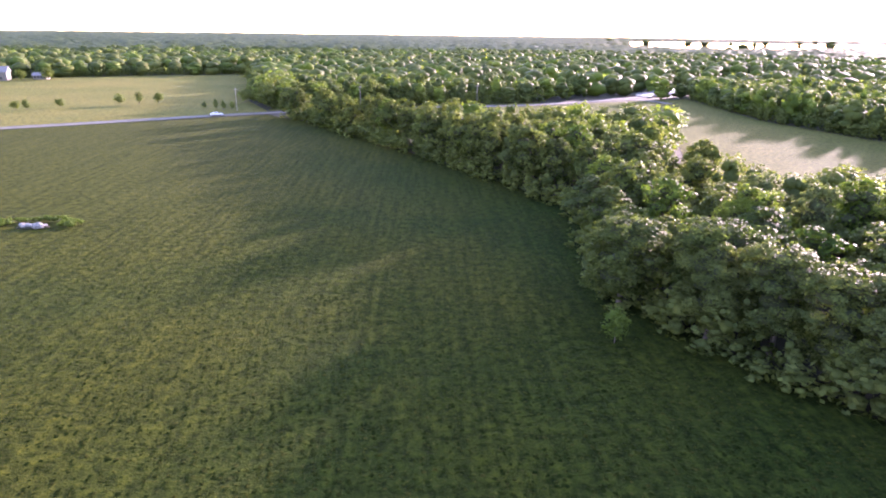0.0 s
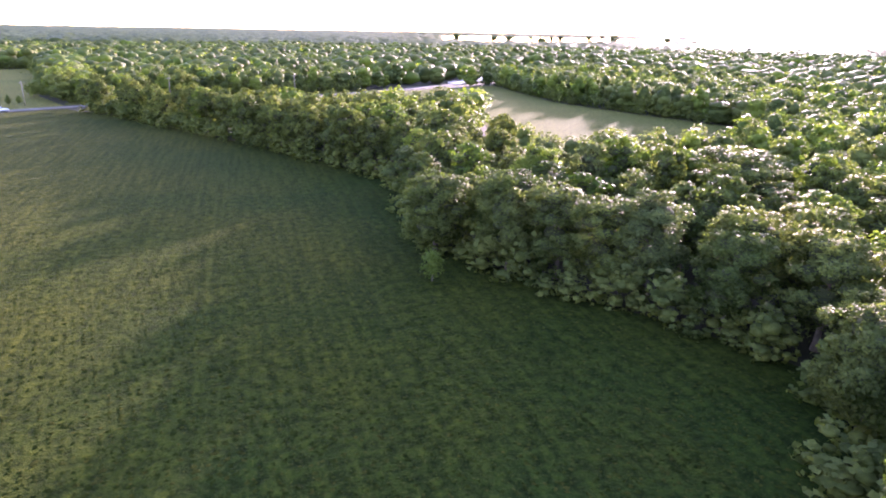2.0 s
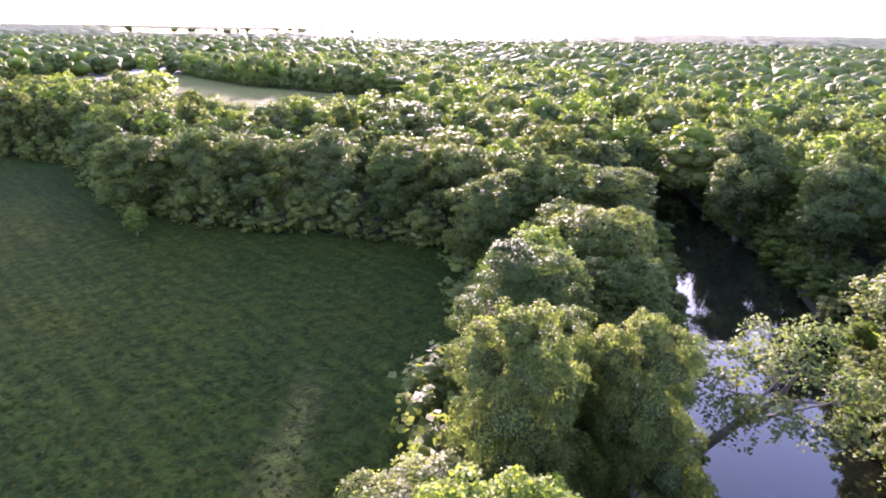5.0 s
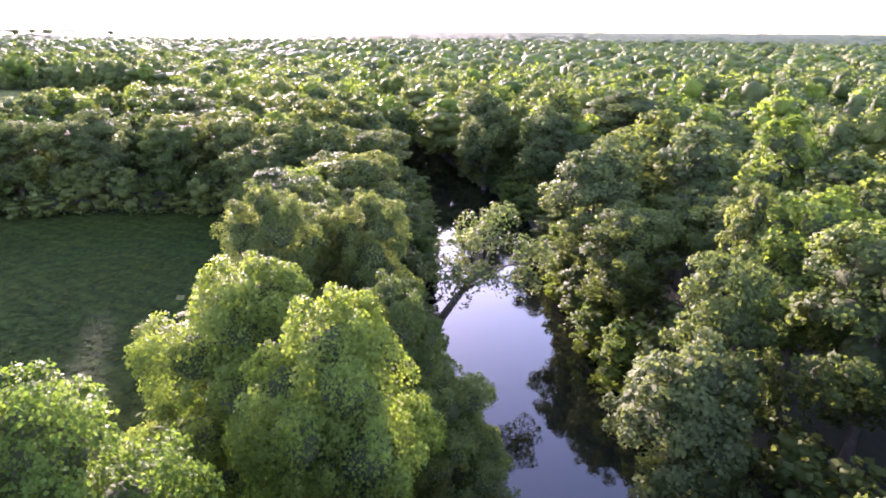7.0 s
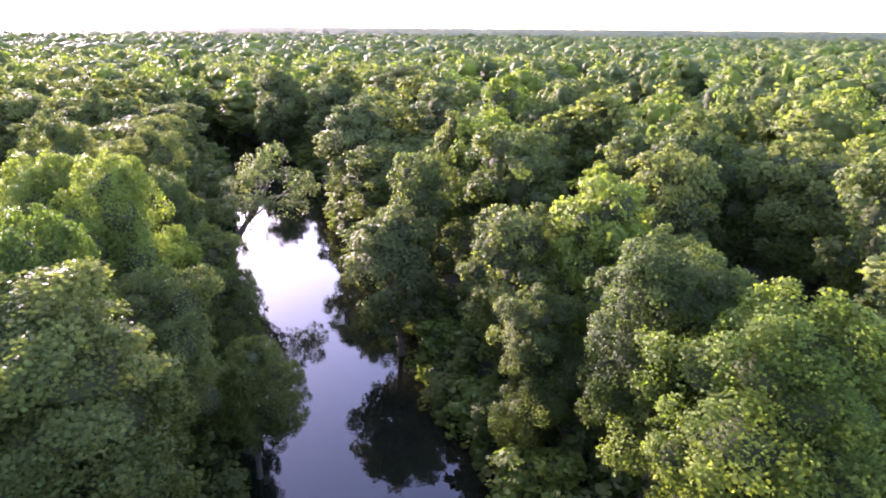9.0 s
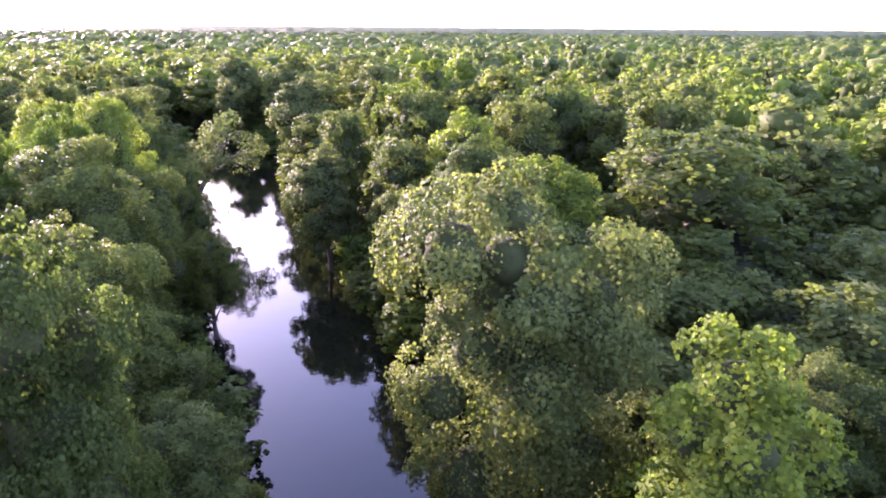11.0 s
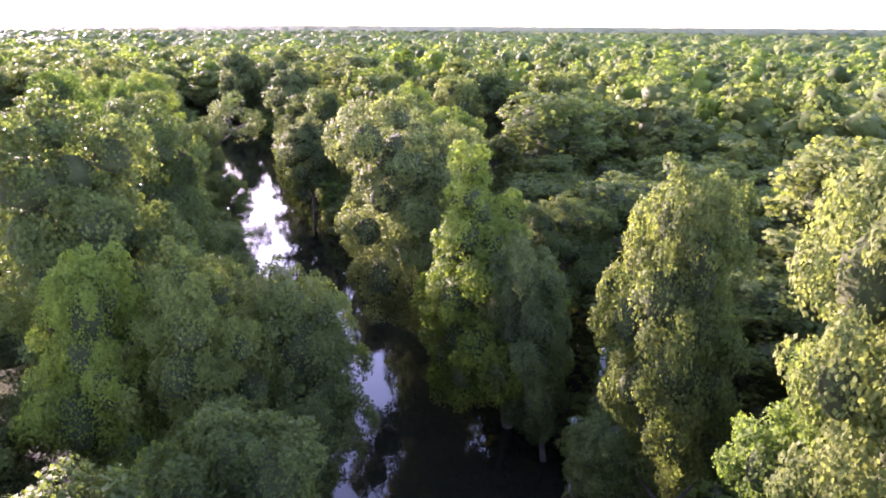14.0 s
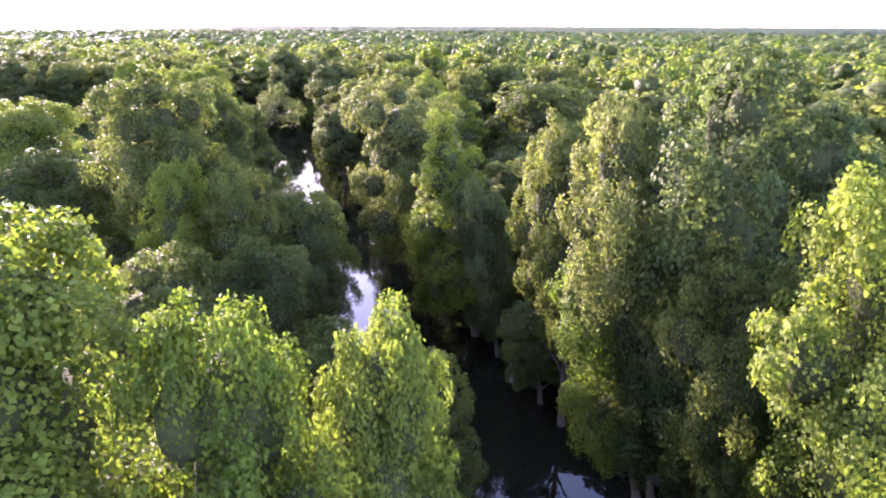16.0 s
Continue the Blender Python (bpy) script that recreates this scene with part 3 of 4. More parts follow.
def woods(name, pts, levels, mats, label, category="woodland", rooted=False):
    """Many far trees in one mesh of leafy crowns."""
    Vs, Qs, Ts, Ns, n = [], [], [], [], 0
    for px, py, top, r, k in pts:
        V, Q, T, N = levels[k % len(levels)]
        a = rng.uniform(0, 6.28)
        ca, sa = math.cos(a), math.sin(a)
        turn = np.array([[ca, sa, 0], [-sa, ca, 0], [0, 0, 1]])
        W = (V @ turn) * (r / 4.5, r / 4.5, top / 13.0) + (px, py, float(ground_z(px, py)) - 0.15 if rooted else 0.0)
        Vs.append(W), Qs.append(Q + n), Ts.append(T + n)
        Ns.append(unit((N @ turn) / (r / 4.5, r / 4.5, top / 13.0)))
        n += len(V)
    me = leafy_mesh(name, np.concatenate(Vs), np.concatenate(Qs), np.concatenate(Ts), np.concatenate(Ns), mats)
    return tagged(new(name, me), label, category, "", "stuff")


MID = [crown_arrays(60 + k, f, 13, 4.5, 14, 8, 800, 0.78, 0.84, low=0.08) for k, f in enumerate(("round", "tall", "dome", "spread", "round"))]
LOW = [crown_arrays(80 + k, f, 13, 4.8, 10, 6, 170, 1.05, 0.92, low=0.06) for k, f in enumerate(("round", "tall", "dome", "spread"))]
FAR = [crown_arrays(90 + k, f, 13, 6.4, 5, 4, 22, 1.6, 1.0, low=0.04) for k, f in enumerate(("round", "tall", "dome", "round"))]


def sized(xs, ys, grow=1.0):
    return [(a, b, rng.uniform(7.8, 12.8) if b > 0 else rng.uniform(6.8, 14.5), grow * rng.uniform(3.2, 5.8), rng.randint(99)) for a, b in zip(xs, ys)]


def even(xs, ys):
    return [(a, b, rng.uniform(8.8, 12.6), rng.uniform(4.3, 6.6), rng.randint(99)) for a, b in zip(xs, ys)]


mid = near_d[rest] < 95
for leafmat, pick, name in ((LEAF, 0, "woods"), (LEAF_LIME, 1, "woods"), (LEAF_LIGHT, 2, "woods")):
    lot = np.array([0, 0, 1, 0, 2, 0, 1])[np.arange(len(rest)) % 7] == pick
    woods(name, sized(x[rest][mid & lot], y[rest][mid & lot]), MID, [leafmat], "dense green summer woodland canopy")
    woods("distant_woods", sized(x[rest][~mid & lot], y[rest][~mid & lot]), LOW, [leafmat], "dense green woodland farther off")

# undergrowth closes the foot of the wood edges
low = []
for poly in (FIELD[:18], GLADE[1:10], VERGE[:7], HAY[5:10], FAR_VERGE[:-5:-1], [(-12, 186), (-33, 216), (-50, 238)]):
    for (ax, ay), (bx, by) in zip(poly, poly[1:]):
        n = int(math.hypot(bx - ax, by - ay) / 1.5) + 1
        nrm = Vector((by - ay, ax - bx)).normalized()
        for k in range(n):
            f, o = (k + rng.uniform(0, 1)) / n, rng.uniform(0.2, 4.2)
            px, py = ax + (bx - ax) * f, ay + (by - ay) * f
            for sgn in (1, -1):
                sx, sy = px + nrm.x * o * sgn, py + nrm.y * o * sgn
                if not (inside(sx, sy, FIELD) or inside(sx, sy, GLADE) or inside(sx, sy, VERGE) or inside(sx, sy, HAY)) or o < 0.4:
                    low.append((sx, sy, rng.uniform(2.6, 6.4), rng.uniform(1.6, 2.7), rng.randint(99)))
                    break
bank = []
for (ax, ay), (bx, by) in zip(RIVER[2:14], RIVER[3:15]):
    nrm = Vector((by - ay, ax - bx)).normalized()
    for k in range(int(math.hypot(bx - ax, by - ay) / 2.4) + 1):
        for side in (-1, 1):
            for o in (HALF + 1.9, HALF + 3.8, HALF + 6.0):
                f, w = k * 2.4 / math.hypot(bx - ax, by - ay) + rng.uniform(-0.05, 0.05), o + rng.uniform(-0.9, 0.9)
                sx, sy = ax + (bx - ax) * f + nrm.x * w * side, ay + (by - ay) * f + nrm.y * w * side
                if seg_dist(sx, sy, RIVER) > HALF + 0.3 and not inside(sx, sy, FIELD):
                    bank.append((sx, sy, rng.uniform(1.6, 4.2), rng.uniform(1.2, 2.1), rng.randint(99)))
BUSH = [crown_arrays(170 + k, "round", 13, 4.5, 7, 5, 115, 1.6, low=0.05) for k in range(3)]
woods("undergrowth", low, BUSH, [LEAF], "tangled green undergrowth at the foot of the trees", "undergrowth")
THICKET = [crown_arrays(180 + k, "round", 13, 4.5, 6, 5, 120, 1.6, low=0.05) for k in range(3)]
woods("bank_undergrowth", bank, THICKET, [LEAF], "low green bushes covering the river's steep banks", "undergrowth", True)

# woods out to the skyline
fx, fy = scatter(-520, 950, -420, 1050, 13.5)
keep = wooded(fx, fy) & (margin(fx, fy) > 2) & ~((fx > -113) & (fx < 228) & (fy > -152) & (fy < 328))
ahead = (fy > -0.6 * (fx + 60) - 60) & (np.hypot(fx, fy) < 900)
fx, fy = fx[keep & ahead], fy[keep & ahead]
shade = np.arange(len(fx)) % 3 == 0
woods("far_woods", even(fx[~shade], fy[~shade]), FAR, [LEAF], "far green woodland reaching to the skyline")
woods("far_woods", even(fx[shade], fy[shade]), FAR, [LEAF_LIME], "far lighter green woodland reaching to the skyline")

# canopy of the farthest woods, rings that widen with distance
radii = 790 * 1.0155 ** np.arange(116)
angles = np.radians(np.arange(-62, 152, 0.3))
R, A = np.meshgrid(radii, angles, indexing="ij")
CX, CY = R * np.sin(A), R * np.cos(A)
cell = rng.uniform(0, 1, R.shape)
cell = 0.75 * cell + 0.25 * np.roll(cell, 1, 1)
CZ = 5.0 + 8.5 * cell + 2.5 * np.sin(CX * 0.011) * np.sin(CY * 0.013)
# the far woods open here for a wide sheet that imitates bright haze
bearing = np.degrees(A)
haze_gap = (R > 1280) & (R < 3900) & (bearing > 14 + 3 * np.sin(R * 0.004)) & (bearing < 40 + 4 * np.sin(R * 0.003))
CZ = np.where(haze_gap, -2.0, CZ)
CZ[0] = -1.0
nr, na = R.shape
idx = np.arange(nr * na).reshape(nr, na)
q = np.stack([idx[:-1, :-1], idx[:-1, 1:], idx[1:, 1:], idx[1:, :-1]], -1).reshape(-1, 4)[:, ::-1]
tagged(new("skyline_woods", mesh_np("skyline_woods", np.stack([CX, CY, CZ], -1).reshape(-1, 3), q, None, [LEAF], False)),
       "endless woodland canopy on the skyline", "woodland", "", "stuff")


# glossy water surface added to stand for bright mist over far fields
fan = [(1150 * math.sin(radians(b)), 1150 * math.cos(radians(b)), 0.3) for b in range(8, 49, 2)]
fan += [(4200 * math.sin(radians(b)), 4200 * math.cos(radians(b)), 0.3) for b in range(48, 7, -2)]
tagged(new("far_water", mesh_np("far_water", fan, [(k, 41 - k, 40 - k, k + 1) for k in range(20)], None, [WATER])),
       "glossy sheet standing in for bright haze near the skyline", "water", "", "structure")
spots = [(rad * math.sin(radians(b)), rad * math.cos(radians(b)), rng.uniform(11, 17), rng.uniform(9, 22), k)
         for k, (rad, b) in enumerate(zip(rng.uniform(1500, 3600, 26), rng.uniform(14, 41, 26)))]
woods("far_trees", spots, LOW, [LEAF], "scattered trees on far bright flats", "trees")



# ---- things on the meadow and along the road ----
def blob(bm, centre, size, rng, rough=0.2):
    """One uneven stone."""
    m = bmesh.ops.create_icosphere(bm, subdivisions=2, radius=1)
    for v in m["verts"]:
        k = 1 + rng.uniform(-rough, rough)
        v.co = Vector((v.co.x * size[0] * k, v.co.y * size[1] * k, v.co.z * size[2] * k)) + Vector(centre)


def box(bm, lo, hi, bevel=0.0):
    m = bmesh.ops.create_cube(bm, size=1)
    c, d = (Vector(lo) + Vector(hi)) / 2, Vector(hi) - Vector(lo)
    for v in m["verts"]:
        v.co = Vector((v.co.x * d.x, v.co.y * d.y, v.co.z * d.z)) + c
    if bevel:
        bmesh.ops.bevel(bm, geom=list({e for v in m["verts"] for e in v.link_edges}), offset=bevel, segments=2, affect="EDGES")


def rod(bm, a, b, r0, r1=None, sides=10):
    a, b = Vector(a), Vector(b)
    m = bmesh.ops.create_cone(bm, cap_ends=True, segments=sides, radius1=r0, radius2=r0 if r1 is None else r1, depth=(b - a).length)
    q = (b - a).to_track_quat("Z", "Y").to_matrix()
    for v in m["verts"]:
        v.co = q @ v.co + (a + b) / 2


def small_tree(name, seed, x, y, height, r, form, leafmat, label, category, leaves=700, group=""):
    root = tagged(new(name), label, category, group)
    V, Q, T, N = crown_arrays(seed, form, height, r, 12, 9, int(leaves * 1.3), max(0.2, r * 0.17))
    V[:, 2] = np.maximum(V[:, 2], 0.05)
    part("crown", leafy_mesh("crown", V, Q, T, N, [leafmat]), root)
    part("trunk", trunk_mesh("trunk", seed, height, r, max(0.05, height * 0.018), BARK, 4), root)
    root.location = (x, y, 0.0)
    return root


small_tree("sapling", 301, 17.6, 54.6, 4.2, 1.7, "tall", LEAF_LIME, "slender pale green sapling alone in the meadow", "sapling", 600)
small_tree("lone_tree", 302, 53, 121, 11.0, 4.2, "round", LEAF, "dark round tree alone at the edge of a pale field", "tree", 2600)
ROADSIDE = [(-164, 251.5, 3.6, 2.0), (-160, 252, 4.2, 1.9), (-151.6, 260.4, 3.8, 2.0), (-133, 272, 4.8, 2.4), (-126, 275, 5.4, 2.2),
            (-119, 278, 5.2, 2.6), (-77, 288, 7.0, 4.5), (-71, 291, 7.5, 4.5), (-84, 287, 6.0, 4.0), (-66, 297, 7.0, 4.0)]
for k, (bx, by, h, r) in enumerate(ROADSIDE):
    small_tree("field_tree", 310 + k, bx, by, h, r, "round", LEAF, "small round dark green tree in dry grass", "tree", 500, "roadside trees")
for k, (bx, by, h) in enumerate([(-93.5, 261, 3.4), (-88, 258, 4.6), (-85, 258, 4.2), (-81.6, 258.5, 3.6)]):
    small_tree("conifer", 330 + k, bx, by, h, 1.4, "cone", LEAF, "small dark conical evergreen beside the road", "conifer", 420, "roadside evergreens")


def leaning_tree():
    """The riverside tree that leans out over the water."""
    root = tagged(new("leaning_tree"), "sparse pale green tree leaning out over the river", "tree", "woodland trees")
    rng = np.random.RandomState(77)
    bm = bmesh.new()
    spine = [(0, 0, -0.6), (0.8, -0.5, 1.6), (1.9, -1.2, 3.6), (3.2, -2.0, 5.6), (4.0, -2.4, 8.0)]
    for a, b, r0, r1 in zip(spine, spine[1:], (0.34, 0.28, 0.22, 0.15), (0.28, 0.22, 0.15, 0.06)):
        rod(bm, a, b, r0, r1)
    part("trunk", from_bm("trunk", bm, [BARK], True), root)
    tips = [(5.6, -3.6, 7.0), (6.6, -2.4, 6.0), (2.4, -3.6, 5.5), (3.4, 0.2, 7.6), (4.2, -2.2, 9.0), (1.2, -2.4, 4.4), (2.0, 0.6, 6.0),
            (5.0, -4.6, 5.2), (3.0, -3.0, 7.8), (1.0, 0.4, 4.6)]
    for k, tip in enumerate(tips):
        bm = bmesh.new()
        rod(bm, spine[2 + k % 2], tip, 0.1, 0.03, 6)
        part("limb", from_bm("limb", bm, [BARK], True), root)
    V, Q, N, n = [], [], [], 0
    for tip in tips:
        v, q, t, m = crown_arrays(rng.randint(9999), "spread", 2.4, 1.7, 6, 7, 520, 0.28)
        keep = len(v) - len(q) * 4
        V.append(v[keep:] + np.array(tip) - (0, 0, 1.1))
        Q.append(q - keep + n)
        N.append(m[keep:])
        n += len(q) * 4
    part("crown", leafy_mesh("crown", np.concatenate(V), np.concatenate(Q), None, np.concatenate(N), [LEAF_LIGHT]), root)
    root.matrix_world = pose(30.4, -12.8, -2.4, 0, 0, -52) @ Matrix.Scale(1.25, 4)


leaning_tree()


def vine_snag(x, y, h, r):
    root = tagged(new("vine_snag"), "broken trunk wrapped in hanging green vines", "snag", "riverside snags")
    bm = bmesh.new()
    rod(bm, (0, 0, -0.5), (0.15, 0.1, h * 0.5), 0.26, 0.22)
    rod(bm, (0.15, 0.1, h * 0.5), (0.1, 0.3, h), 0.22, 0.14)
    part("trunk", from_bm("trunk", bm, [PALE_BARK], True), root)
    rng = np.random.RandomState(int(h * 10))
    n = 520
    z, a = rng.uniform(0.2, h, n), rng.uniform(0, 6.28, n)
    rad = r * rng.uniform(0.5, 1.2, n)
    p = np.stack([0.12 + rad * np.cos(a), 0.1 + rad * np.sin(a), z], 1)
    u, w = rng.normal(size=(n, 3)) * 0.09, rng.normal(size=(n, 3)) * 0.09
    V = np.stack([p - u, p - w, p + u, p + w], 1).reshape(-1, 3)
    part("vines", mesh_np("vines", V, np.arange(4 * n).reshape(-1, 4), None, [LEAF_LIGHT]), root)
    root.location = (x, y, float(ground_z(x, y)))


vine_snag(-28.6, -68.2, 7.5, 0.42)
vine_snag(-31.0, -66.9, 6.2, 0.36)

STONE = plain("grey_stone", (0.12, 0.11, 0.1), (0.24, 0.23, 0.21), 1.2, 0.9, 0.6)
WHITE = plain("white_paint", (0.48, 0.49, 0.5), (0.56, 0.56, 0.56), 0.8, 0.35, 0.0)
DARK = plain("black_rubber", (0.02, 0.02, 0.02), (0.035, 0.035, 0.035), 3.0, 0.85, 0.1)
GLASS = plain("tinted_window", (0.02, 0.025, 0.03), (0.03, 0.035, 0.04), 1.0, 0.08, 0.0)
STEEL = plain("galvanised_steel", (0.45, 0.46, 0.47), (0.6, 0.6, 0.6), 2.0, 0.4, 0.1, None, 0.9)
TIMBER = plain("weathered_timber", (0.16, 0.13, 0.1), (0.26, 0.22, 0.18), 1.5, 0.9, 0.4)
CONCRETE = plain("pale_concrete", (0.3, 0.29, 0.28), (0.42, 0.41, 0.39), 0.5, 0.85, 0.2)
SIDING = plain("cream_siding", (0.12, 0.105, 0.085), (0.17, 0.15, 0.12), 0.6, 0.7, 0.1)
SHINGLE = plain("grey_shingles", (0.12, 0.115, 0.11), (0.2, 0.19, 0.18), 1.2, 0.9, 0.4)


def rubble():
    root = tagged(new("rubble_pile"), "low pile of pale stones and bare earth in the meadow", "rubble")
    rng = random.Random(4)
    bm = bmesh.new()
    blob(bm, (0, 0, 0.0), (2.6, 1.2, 0.3), rng, 0.12)
    part("earth_mound", from_bm("earth_mound", bm, [SOIL], True), root)
    for k in range(14):
        bm = bmesh.new()
        s = rng.uniform(0.25, 0.65)
        blob(bm, (0, 0, 0), (s, s * rng.uniform(0.6, 1.0), s * 0.6), rng, 0.18)
        o = part("stone", from_bm("stone", bm, [STONE]), root)
        o.location = (rng.uniform(-2.2, 2.2), rng.uniform(-0.9, 0.9), 0.38)
    root.location = (-66.5, 95, 0.03)


rubble()
weeds = [(-66.5 + 6.5 * math.cos(a) * k, 96.5 + 2.6 * math.sin(a) * k, rng.uniform(0.6, 1.1), rng.uniform(0.5, 0.9), j)
         for j, (a, k) in enumerate(zip(rng.uniform(-0.6, 3.7, 60), rng.uniform(0.65, 1.1, 60)))]
woods("tall_weeds", weeds, [crown_arrays(190, "round", 13, 4.5, 6, 5, 90, 1.6)], [LEAF_LIME],
      "rank green weeds round a rubble pile", "weeds")


def utility_pole(x, y, turn):
    root = tagged(new("utility_pole"), "weathered timber utility pole beside the road", "utility pole", "utility poles")
    bm = bmesh.new()
    rod(bm, (0, 0, -0.5), (0, 0, 9.0), 0.16, 0.11, 12)
    part("pole", from_bm("pole", bm, [TIMBER], True), root)
    bm = bmesh.new()
    box(bm, (-1.1, -0.06, 8.2), (1.1, 0.06, 8.34), 0.01)
    part("crossarm", from_bm("crossarm", bm, [TIMBER]), root)
    for k in (-0.95, -0.4, 0.4, 0.95):
        bm = bmesh.new()
        rod(bm, (k, 0, 8.3), (k, 0, 8.52), 0.05, 0.035, 8)
        part("insulator", from_bm("insulator", bm, [CONCRETE], True), root)
    root.matrix_world = pose(x, y, 0, 0, 0, turn)


utility_pole(-31, 272.5, 20)
utility_pole(-79, 256, 30)
utility_pole(20, 286, 15)


def car(x, y, turn):
    root = tagged(new("car"), "white sedan with dark windows on the country road", "car")
    prof = [(-2.25, 0.32), (-2.3, 0.75), (-2.1, 0.98), (-1.55, 1.02), (-1.0, 1.42), (0.35, 1.45), (1.05, 1.0), (2.05, 0.86), (2.28, 0.62), (2.25, 0.32)]
    bm = bmesh.new()
    a = [bm.verts.new((px, -0.86 + (0.14 if pz > 1.1 else 0), pz)) for px, pz in prof]
    b = [bm.verts.new((px, 0.86 - (0.14 if pz > 1.1 else 0), pz)) for px, pz in prof]
    bm.faces.new(a), bm.faces.new(b[::-1])
    for i in range(len(prof)):
        j = (i + 1) % len(prof)
        bm.faces.new((a[j], a[i], b[i], b[j]))
    bmesh.ops.recalc_face_normals(bm, faces=bm.faces[:])
    bmesh.ops.bevel(bm, geom=bm.edges[:], offset=0.05, segments=2, affect="EDGES")
    part("body", from_bm("body", bm, [WHITE], True), root)
    for side in (-1, 1):
        for lo, hi in (((-0.95, 1.06), (-0.1, 1.36)), ((-0.02, 1.06), (0.6, 1.36))):
            bm = bmesh.new()
            box(bm, (lo[0], side * 0.8 - 0.035, lo[1]), (hi[0], side * 0.8 + 0.035, hi[1]), 0.02)
            part("side_window", from_bm("side_window", bm, [GLASS]), root)
        for px in (-1.4, 1.4):
            bm = bmesh.new()
            rod(bm, (px, side * 0.7, 0.33), (px, side * 0.9, 0.33), 0.33, 0.33, 20)
            w = part("wheel", from_bm("wheel", bm, [DARK]), root, "black tyre")
            bm = bmesh.new()
            rod(bm, (px, side * 0.88, 0.33), (px, side * 0.915, 0.33), 0.2, 0.2, 16)
            part("rim", from_bm("rim", bm, [STEEL]), w)
        bm = bmesh.new()
        box(bm, (2.18, side * 0.6 - 0.18, 0.62), (2.3, side * 0.6 + 0.18, 0.76), 0.02)
        part("headlight", from_bm("headlight", bm, [STEEL]), root)
    bm = bmesh.new()
    v = [bm.verts.new(p) for p in ((0.45, -0.62, 1.41), (0.45, 0.62, 1.41), (1.02, 0.7, 1.05), (1.02, -0.7, 1.05))]
    f = bm.faces.new(v)
    for e in v:
        e.co += Vector((0.03, 0, 0.03))
    r = bmesh.ops.extrude_face_region(bm, geom=[f])
    for e in r["geom"]:
        if isinstance(e, bmesh.types.BMVert):
            e.co += Vector((0.02, 0, 0.03))
    part("windscreen", from_bm("windscreen", bm, [GLASS]), root)
    root.matrix_world = pose(x, y, 0.1, 0, 0, turn)


car(-81.8, 239, 31)


def bridge(ax, ay, bx, by):
    """The road bridge past the pale field: deck, parapets with rails, piers."""
    root = tagged(new("road_bridge"), "pale concrete road bridge with steel rails", "bridge")
    length = math.hypot(bx - ax, by - ay)
    bm = bmesh.new()
    box(bm, (0, -4.6, 0.12), (length, 4.6, 0.55), 0.04)
    part("deck", from_bm("deck", bm, [CONCRETE]), root)
    for s in (-1, 1):
        bm = bmesh.new()
        box(bm, (0, s * 4.45 - 0.15, 0.55), (length, s * 4.45 + 0.15, 1.15), 0.03)
        part("parapet", from_bm("parapet", bm, [CONCRETE]), root)
        bm = bmesh.new()
        rod(bm, (0, s * 4.45, 1.5), (length, s * 4.45, 1.5), 0.06)
        part("rail", from_bm("rail", bm, [STEEL], True), root)
        for k in range(int(length / 3) + 1):
            bm = bmesh.new()
            box(bm, (k * 3 - 0.05, s * 4.45 - 0.05, 1.1), (k * 3 + 0.05, s * 4.45 + 0.05, 1.5))
            part("post", from_bm("post", bm, [STEEL]), root)
    for k in (0.1, 0.5, 0.9):
        bm = bmesh.new()
        box(bm, (length * k - 0.5, -3.5, -3.0), (length * k + 0.5, 3.5, 0.14), 0.05)
        part("pier", from_bm("pier", bm, [CONCRETE]), root)
    root.matrix_world = pose(ax, ay, 0, 0, 0, math.degrees(math.atan2(by - ay, bx - ax)))


bridge(111, 332, 160, 378)
v, q = ribbon([(97, 318), (104, 314), (110, 306), (112, 296)], 5.0, 0.12)
tagged(new("driveway", mesh_np("driveway", v, q, None, [ROADTOP])), "pale gravel track leaving the road", "driveway", "", "structure")


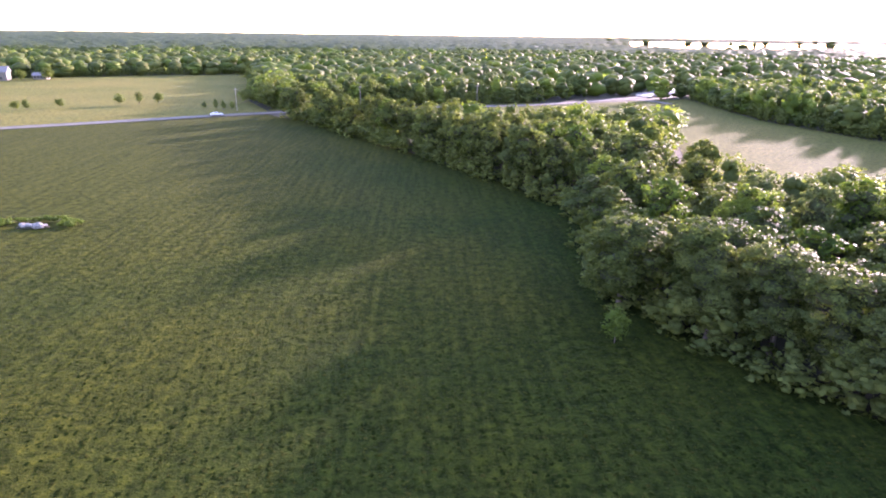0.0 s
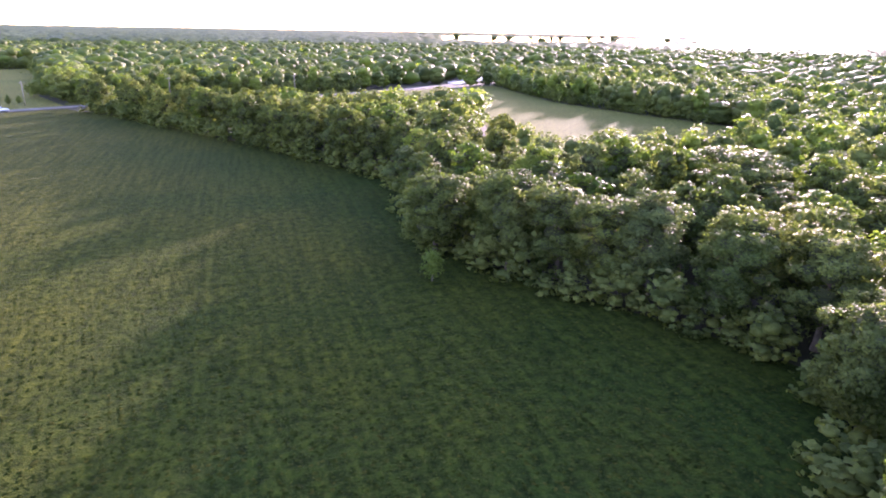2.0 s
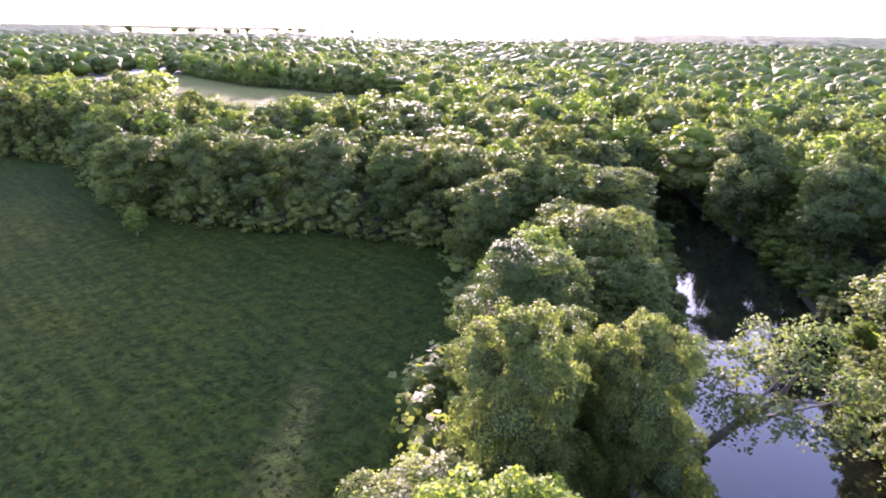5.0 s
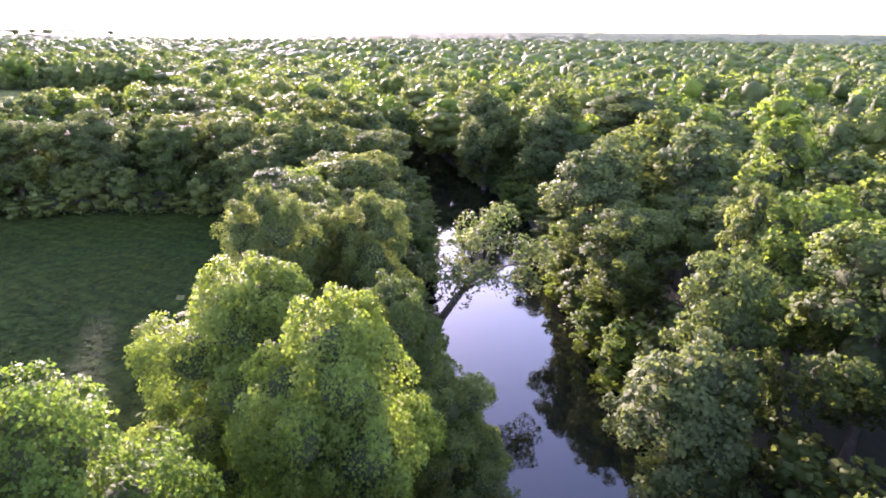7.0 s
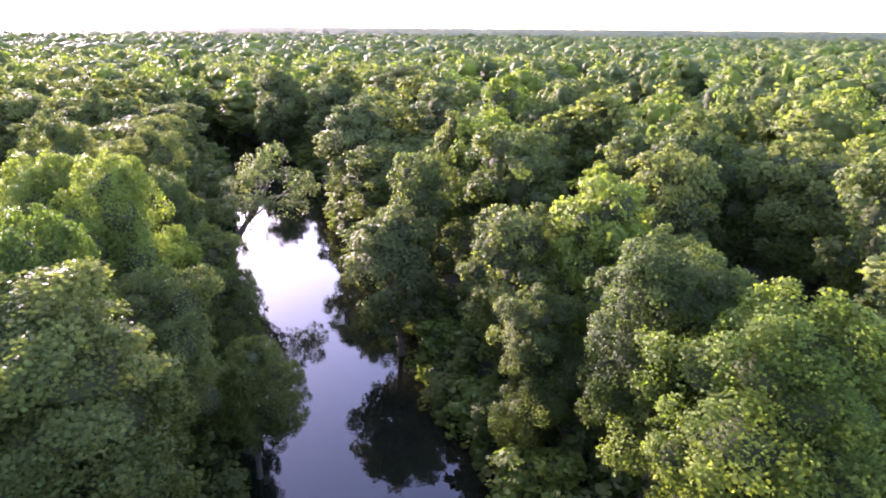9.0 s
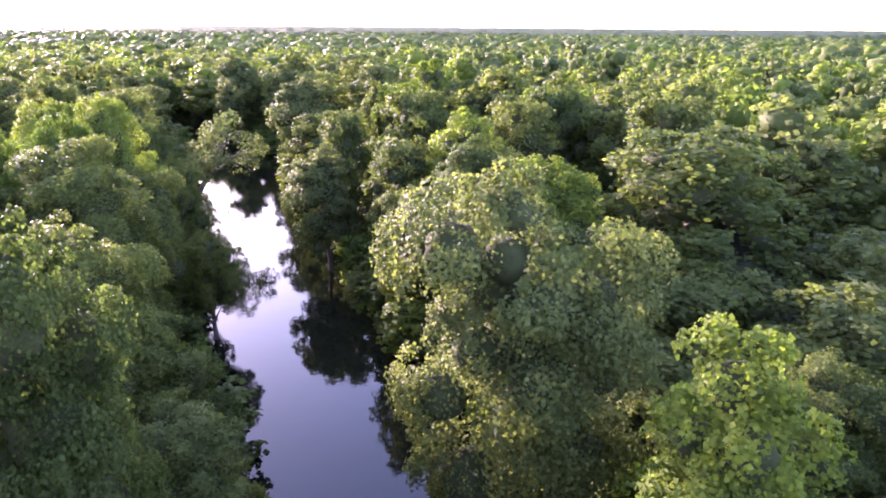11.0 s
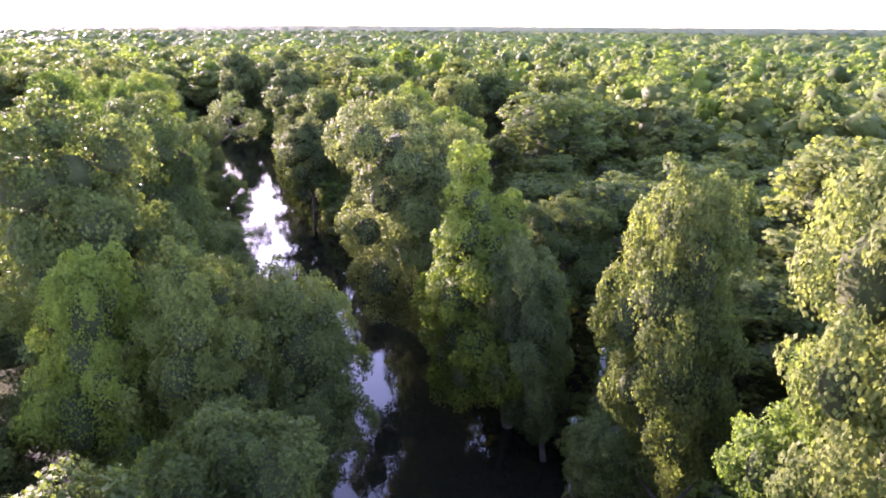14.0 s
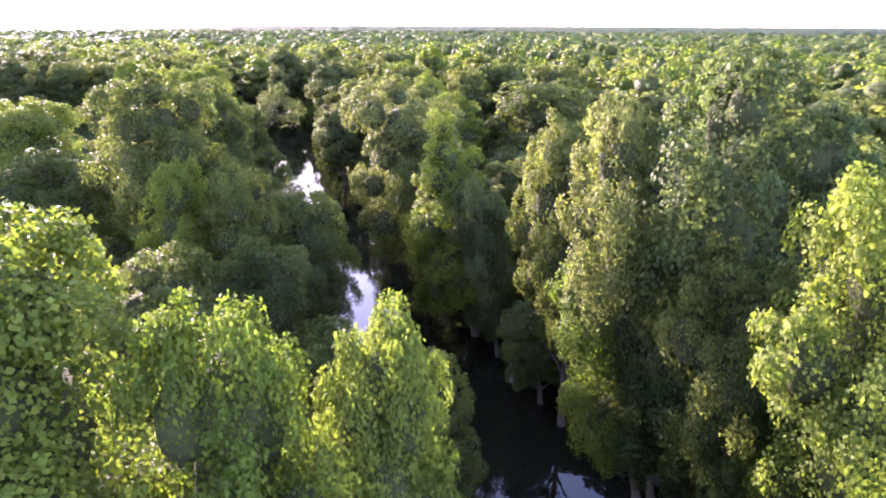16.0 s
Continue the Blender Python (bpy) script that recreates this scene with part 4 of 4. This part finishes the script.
def house(x, y, turn, w, d, h, label):
    root = tagged(new("house"), label, "house", "distant houses")
    bm = bmesh.new()
    box(bm, (-w / 2, -d / 2, -0.2), (w / 2, d / 2, h))
    part("wall", from_bm("wall", bm, [SIDING]), root)
    bm = bmesh.new()
    e, rise = 0.6, d * 0.3
    pts = [(-e - w / 2, -e - d / 2, h), (e + w / 2, -e - d / 2, h), (e + w / 2, 0, h + rise), (-e - w / 2, 0, h + rise), (-e - w / 2, e + d / 2, h), (e + w / 2, e + d / 2, h)]
    vs = [bm.verts.new(p) for p in pts]
    for f in ((0, 1, 2, 3), (3, 2, 5, 4), (0, 3, 4), (1, 5, 2), (0, 4, 5, 1)):
        bm.faces.new([vs[i] for i in f])
    bmesh.ops.recalc_face_normals(bm, faces=bm.faces[:])
    part("roof", from_bm("roof", bm, [SHINGLE]), root)
    for k in range(4):
        bm = bmesh.new()
        box(bm, (-w / 2 + w * (k + 0.7) / 4.4 - 0.5, -d / 2 - 0.05, 0.9), (-w / 2 + w * (k + 0.7) / 4.4 + 0.5, -d / 2 + 0.05, 2.2))
        part("window", from_bm("window", bm, [GLASS]), root)
    root.matrix_world = pose(x, y, 0, 0, 0, turn)


house(-268, 398, 20, 20, 11, 5, "cream farmhouse with a grey roof among far trees")
house(-245, 412, 10, 8, 6, 2.4, "low pale outbuilding at the far field edge")

for k, (bx, by, h, r) in enumerate([(-259, 384, 8.5, 4.5), (-250, 399, 6.5, 3.6), (-237, 405, 7.5, 4.2), (-279, 380, 7.0, 4.0)]):
    small_tree("yard_tree", 340 + k, bx, by, h, r, "round", LEAF, "full dark green tree beside a pale farm building", "tree", 600, "farmyard trees")

# ---- meadow tussocks ----
TUSSOCK = leaf_material("tussock_grass", (0.020, 0.030, 0.006), (0.034, 0.042, 0.008), (0.062, 0.058, 0.014), (1.2, 1.2, 0.8), 0.95, 0.02)
n = 64000
tx, ty = rng.uniform(-90, 44, n), rng.uniform(-20, 130, n)
row = np.round((tx * 0.978 + ty * 0.208) / 0.8) * 0.8 - (tx * 0.978 + ty * 0.208)
tx = tx + row * 0.978 + rng.normal(0, 0.12, n)
ok = inside(tx, ty, FIELD) & (margin(tx, ty) > 0.5) & (rng.uniform(0, 1, n) > np.clip((np.hypot(tx, ty) - 55) / 70, 0, 1))
tx, ty = tx[ok], ty[ok]
n = len(tx)
a, w, h = rng.uniform(0, 1.57, n), rng.uniform(0.10, 0.30, n), rng.uniform(0.03, 0.13, n)
V = np.stack([np.stack([tx + w * np.cos(a + k * 1.5708), ty + w * rng.uniform(0.6, 1.3, n) * np.sin(a + k * 1.5708), np.full(n, 0.02)], 1) for k in range(4)]
             + [np.stack([tx + rng.uniform(-0.1, 0.1, n), ty + rng.uniform(-0.1, 0.1, n), h], 1)], 1)
base = np.arange(n)[:, None] * 5
T = np.concatenate([base + np.array([k, (k + 1) % 4, 4]) for k in range(4)])
tagged(new("grass_tussocks", mesh_np("grass_tussocks", V.reshape(-1, 3), None, T, [TUSSOCK])),
       "coarse green and straw tussocks over the pasture", "grass", "", "stuff")

# the patterns themselves stay out of the place
for t in KINDS.values():
    for o in (*t.children_recursive, t):
        bpy.data.objects.remove(o)
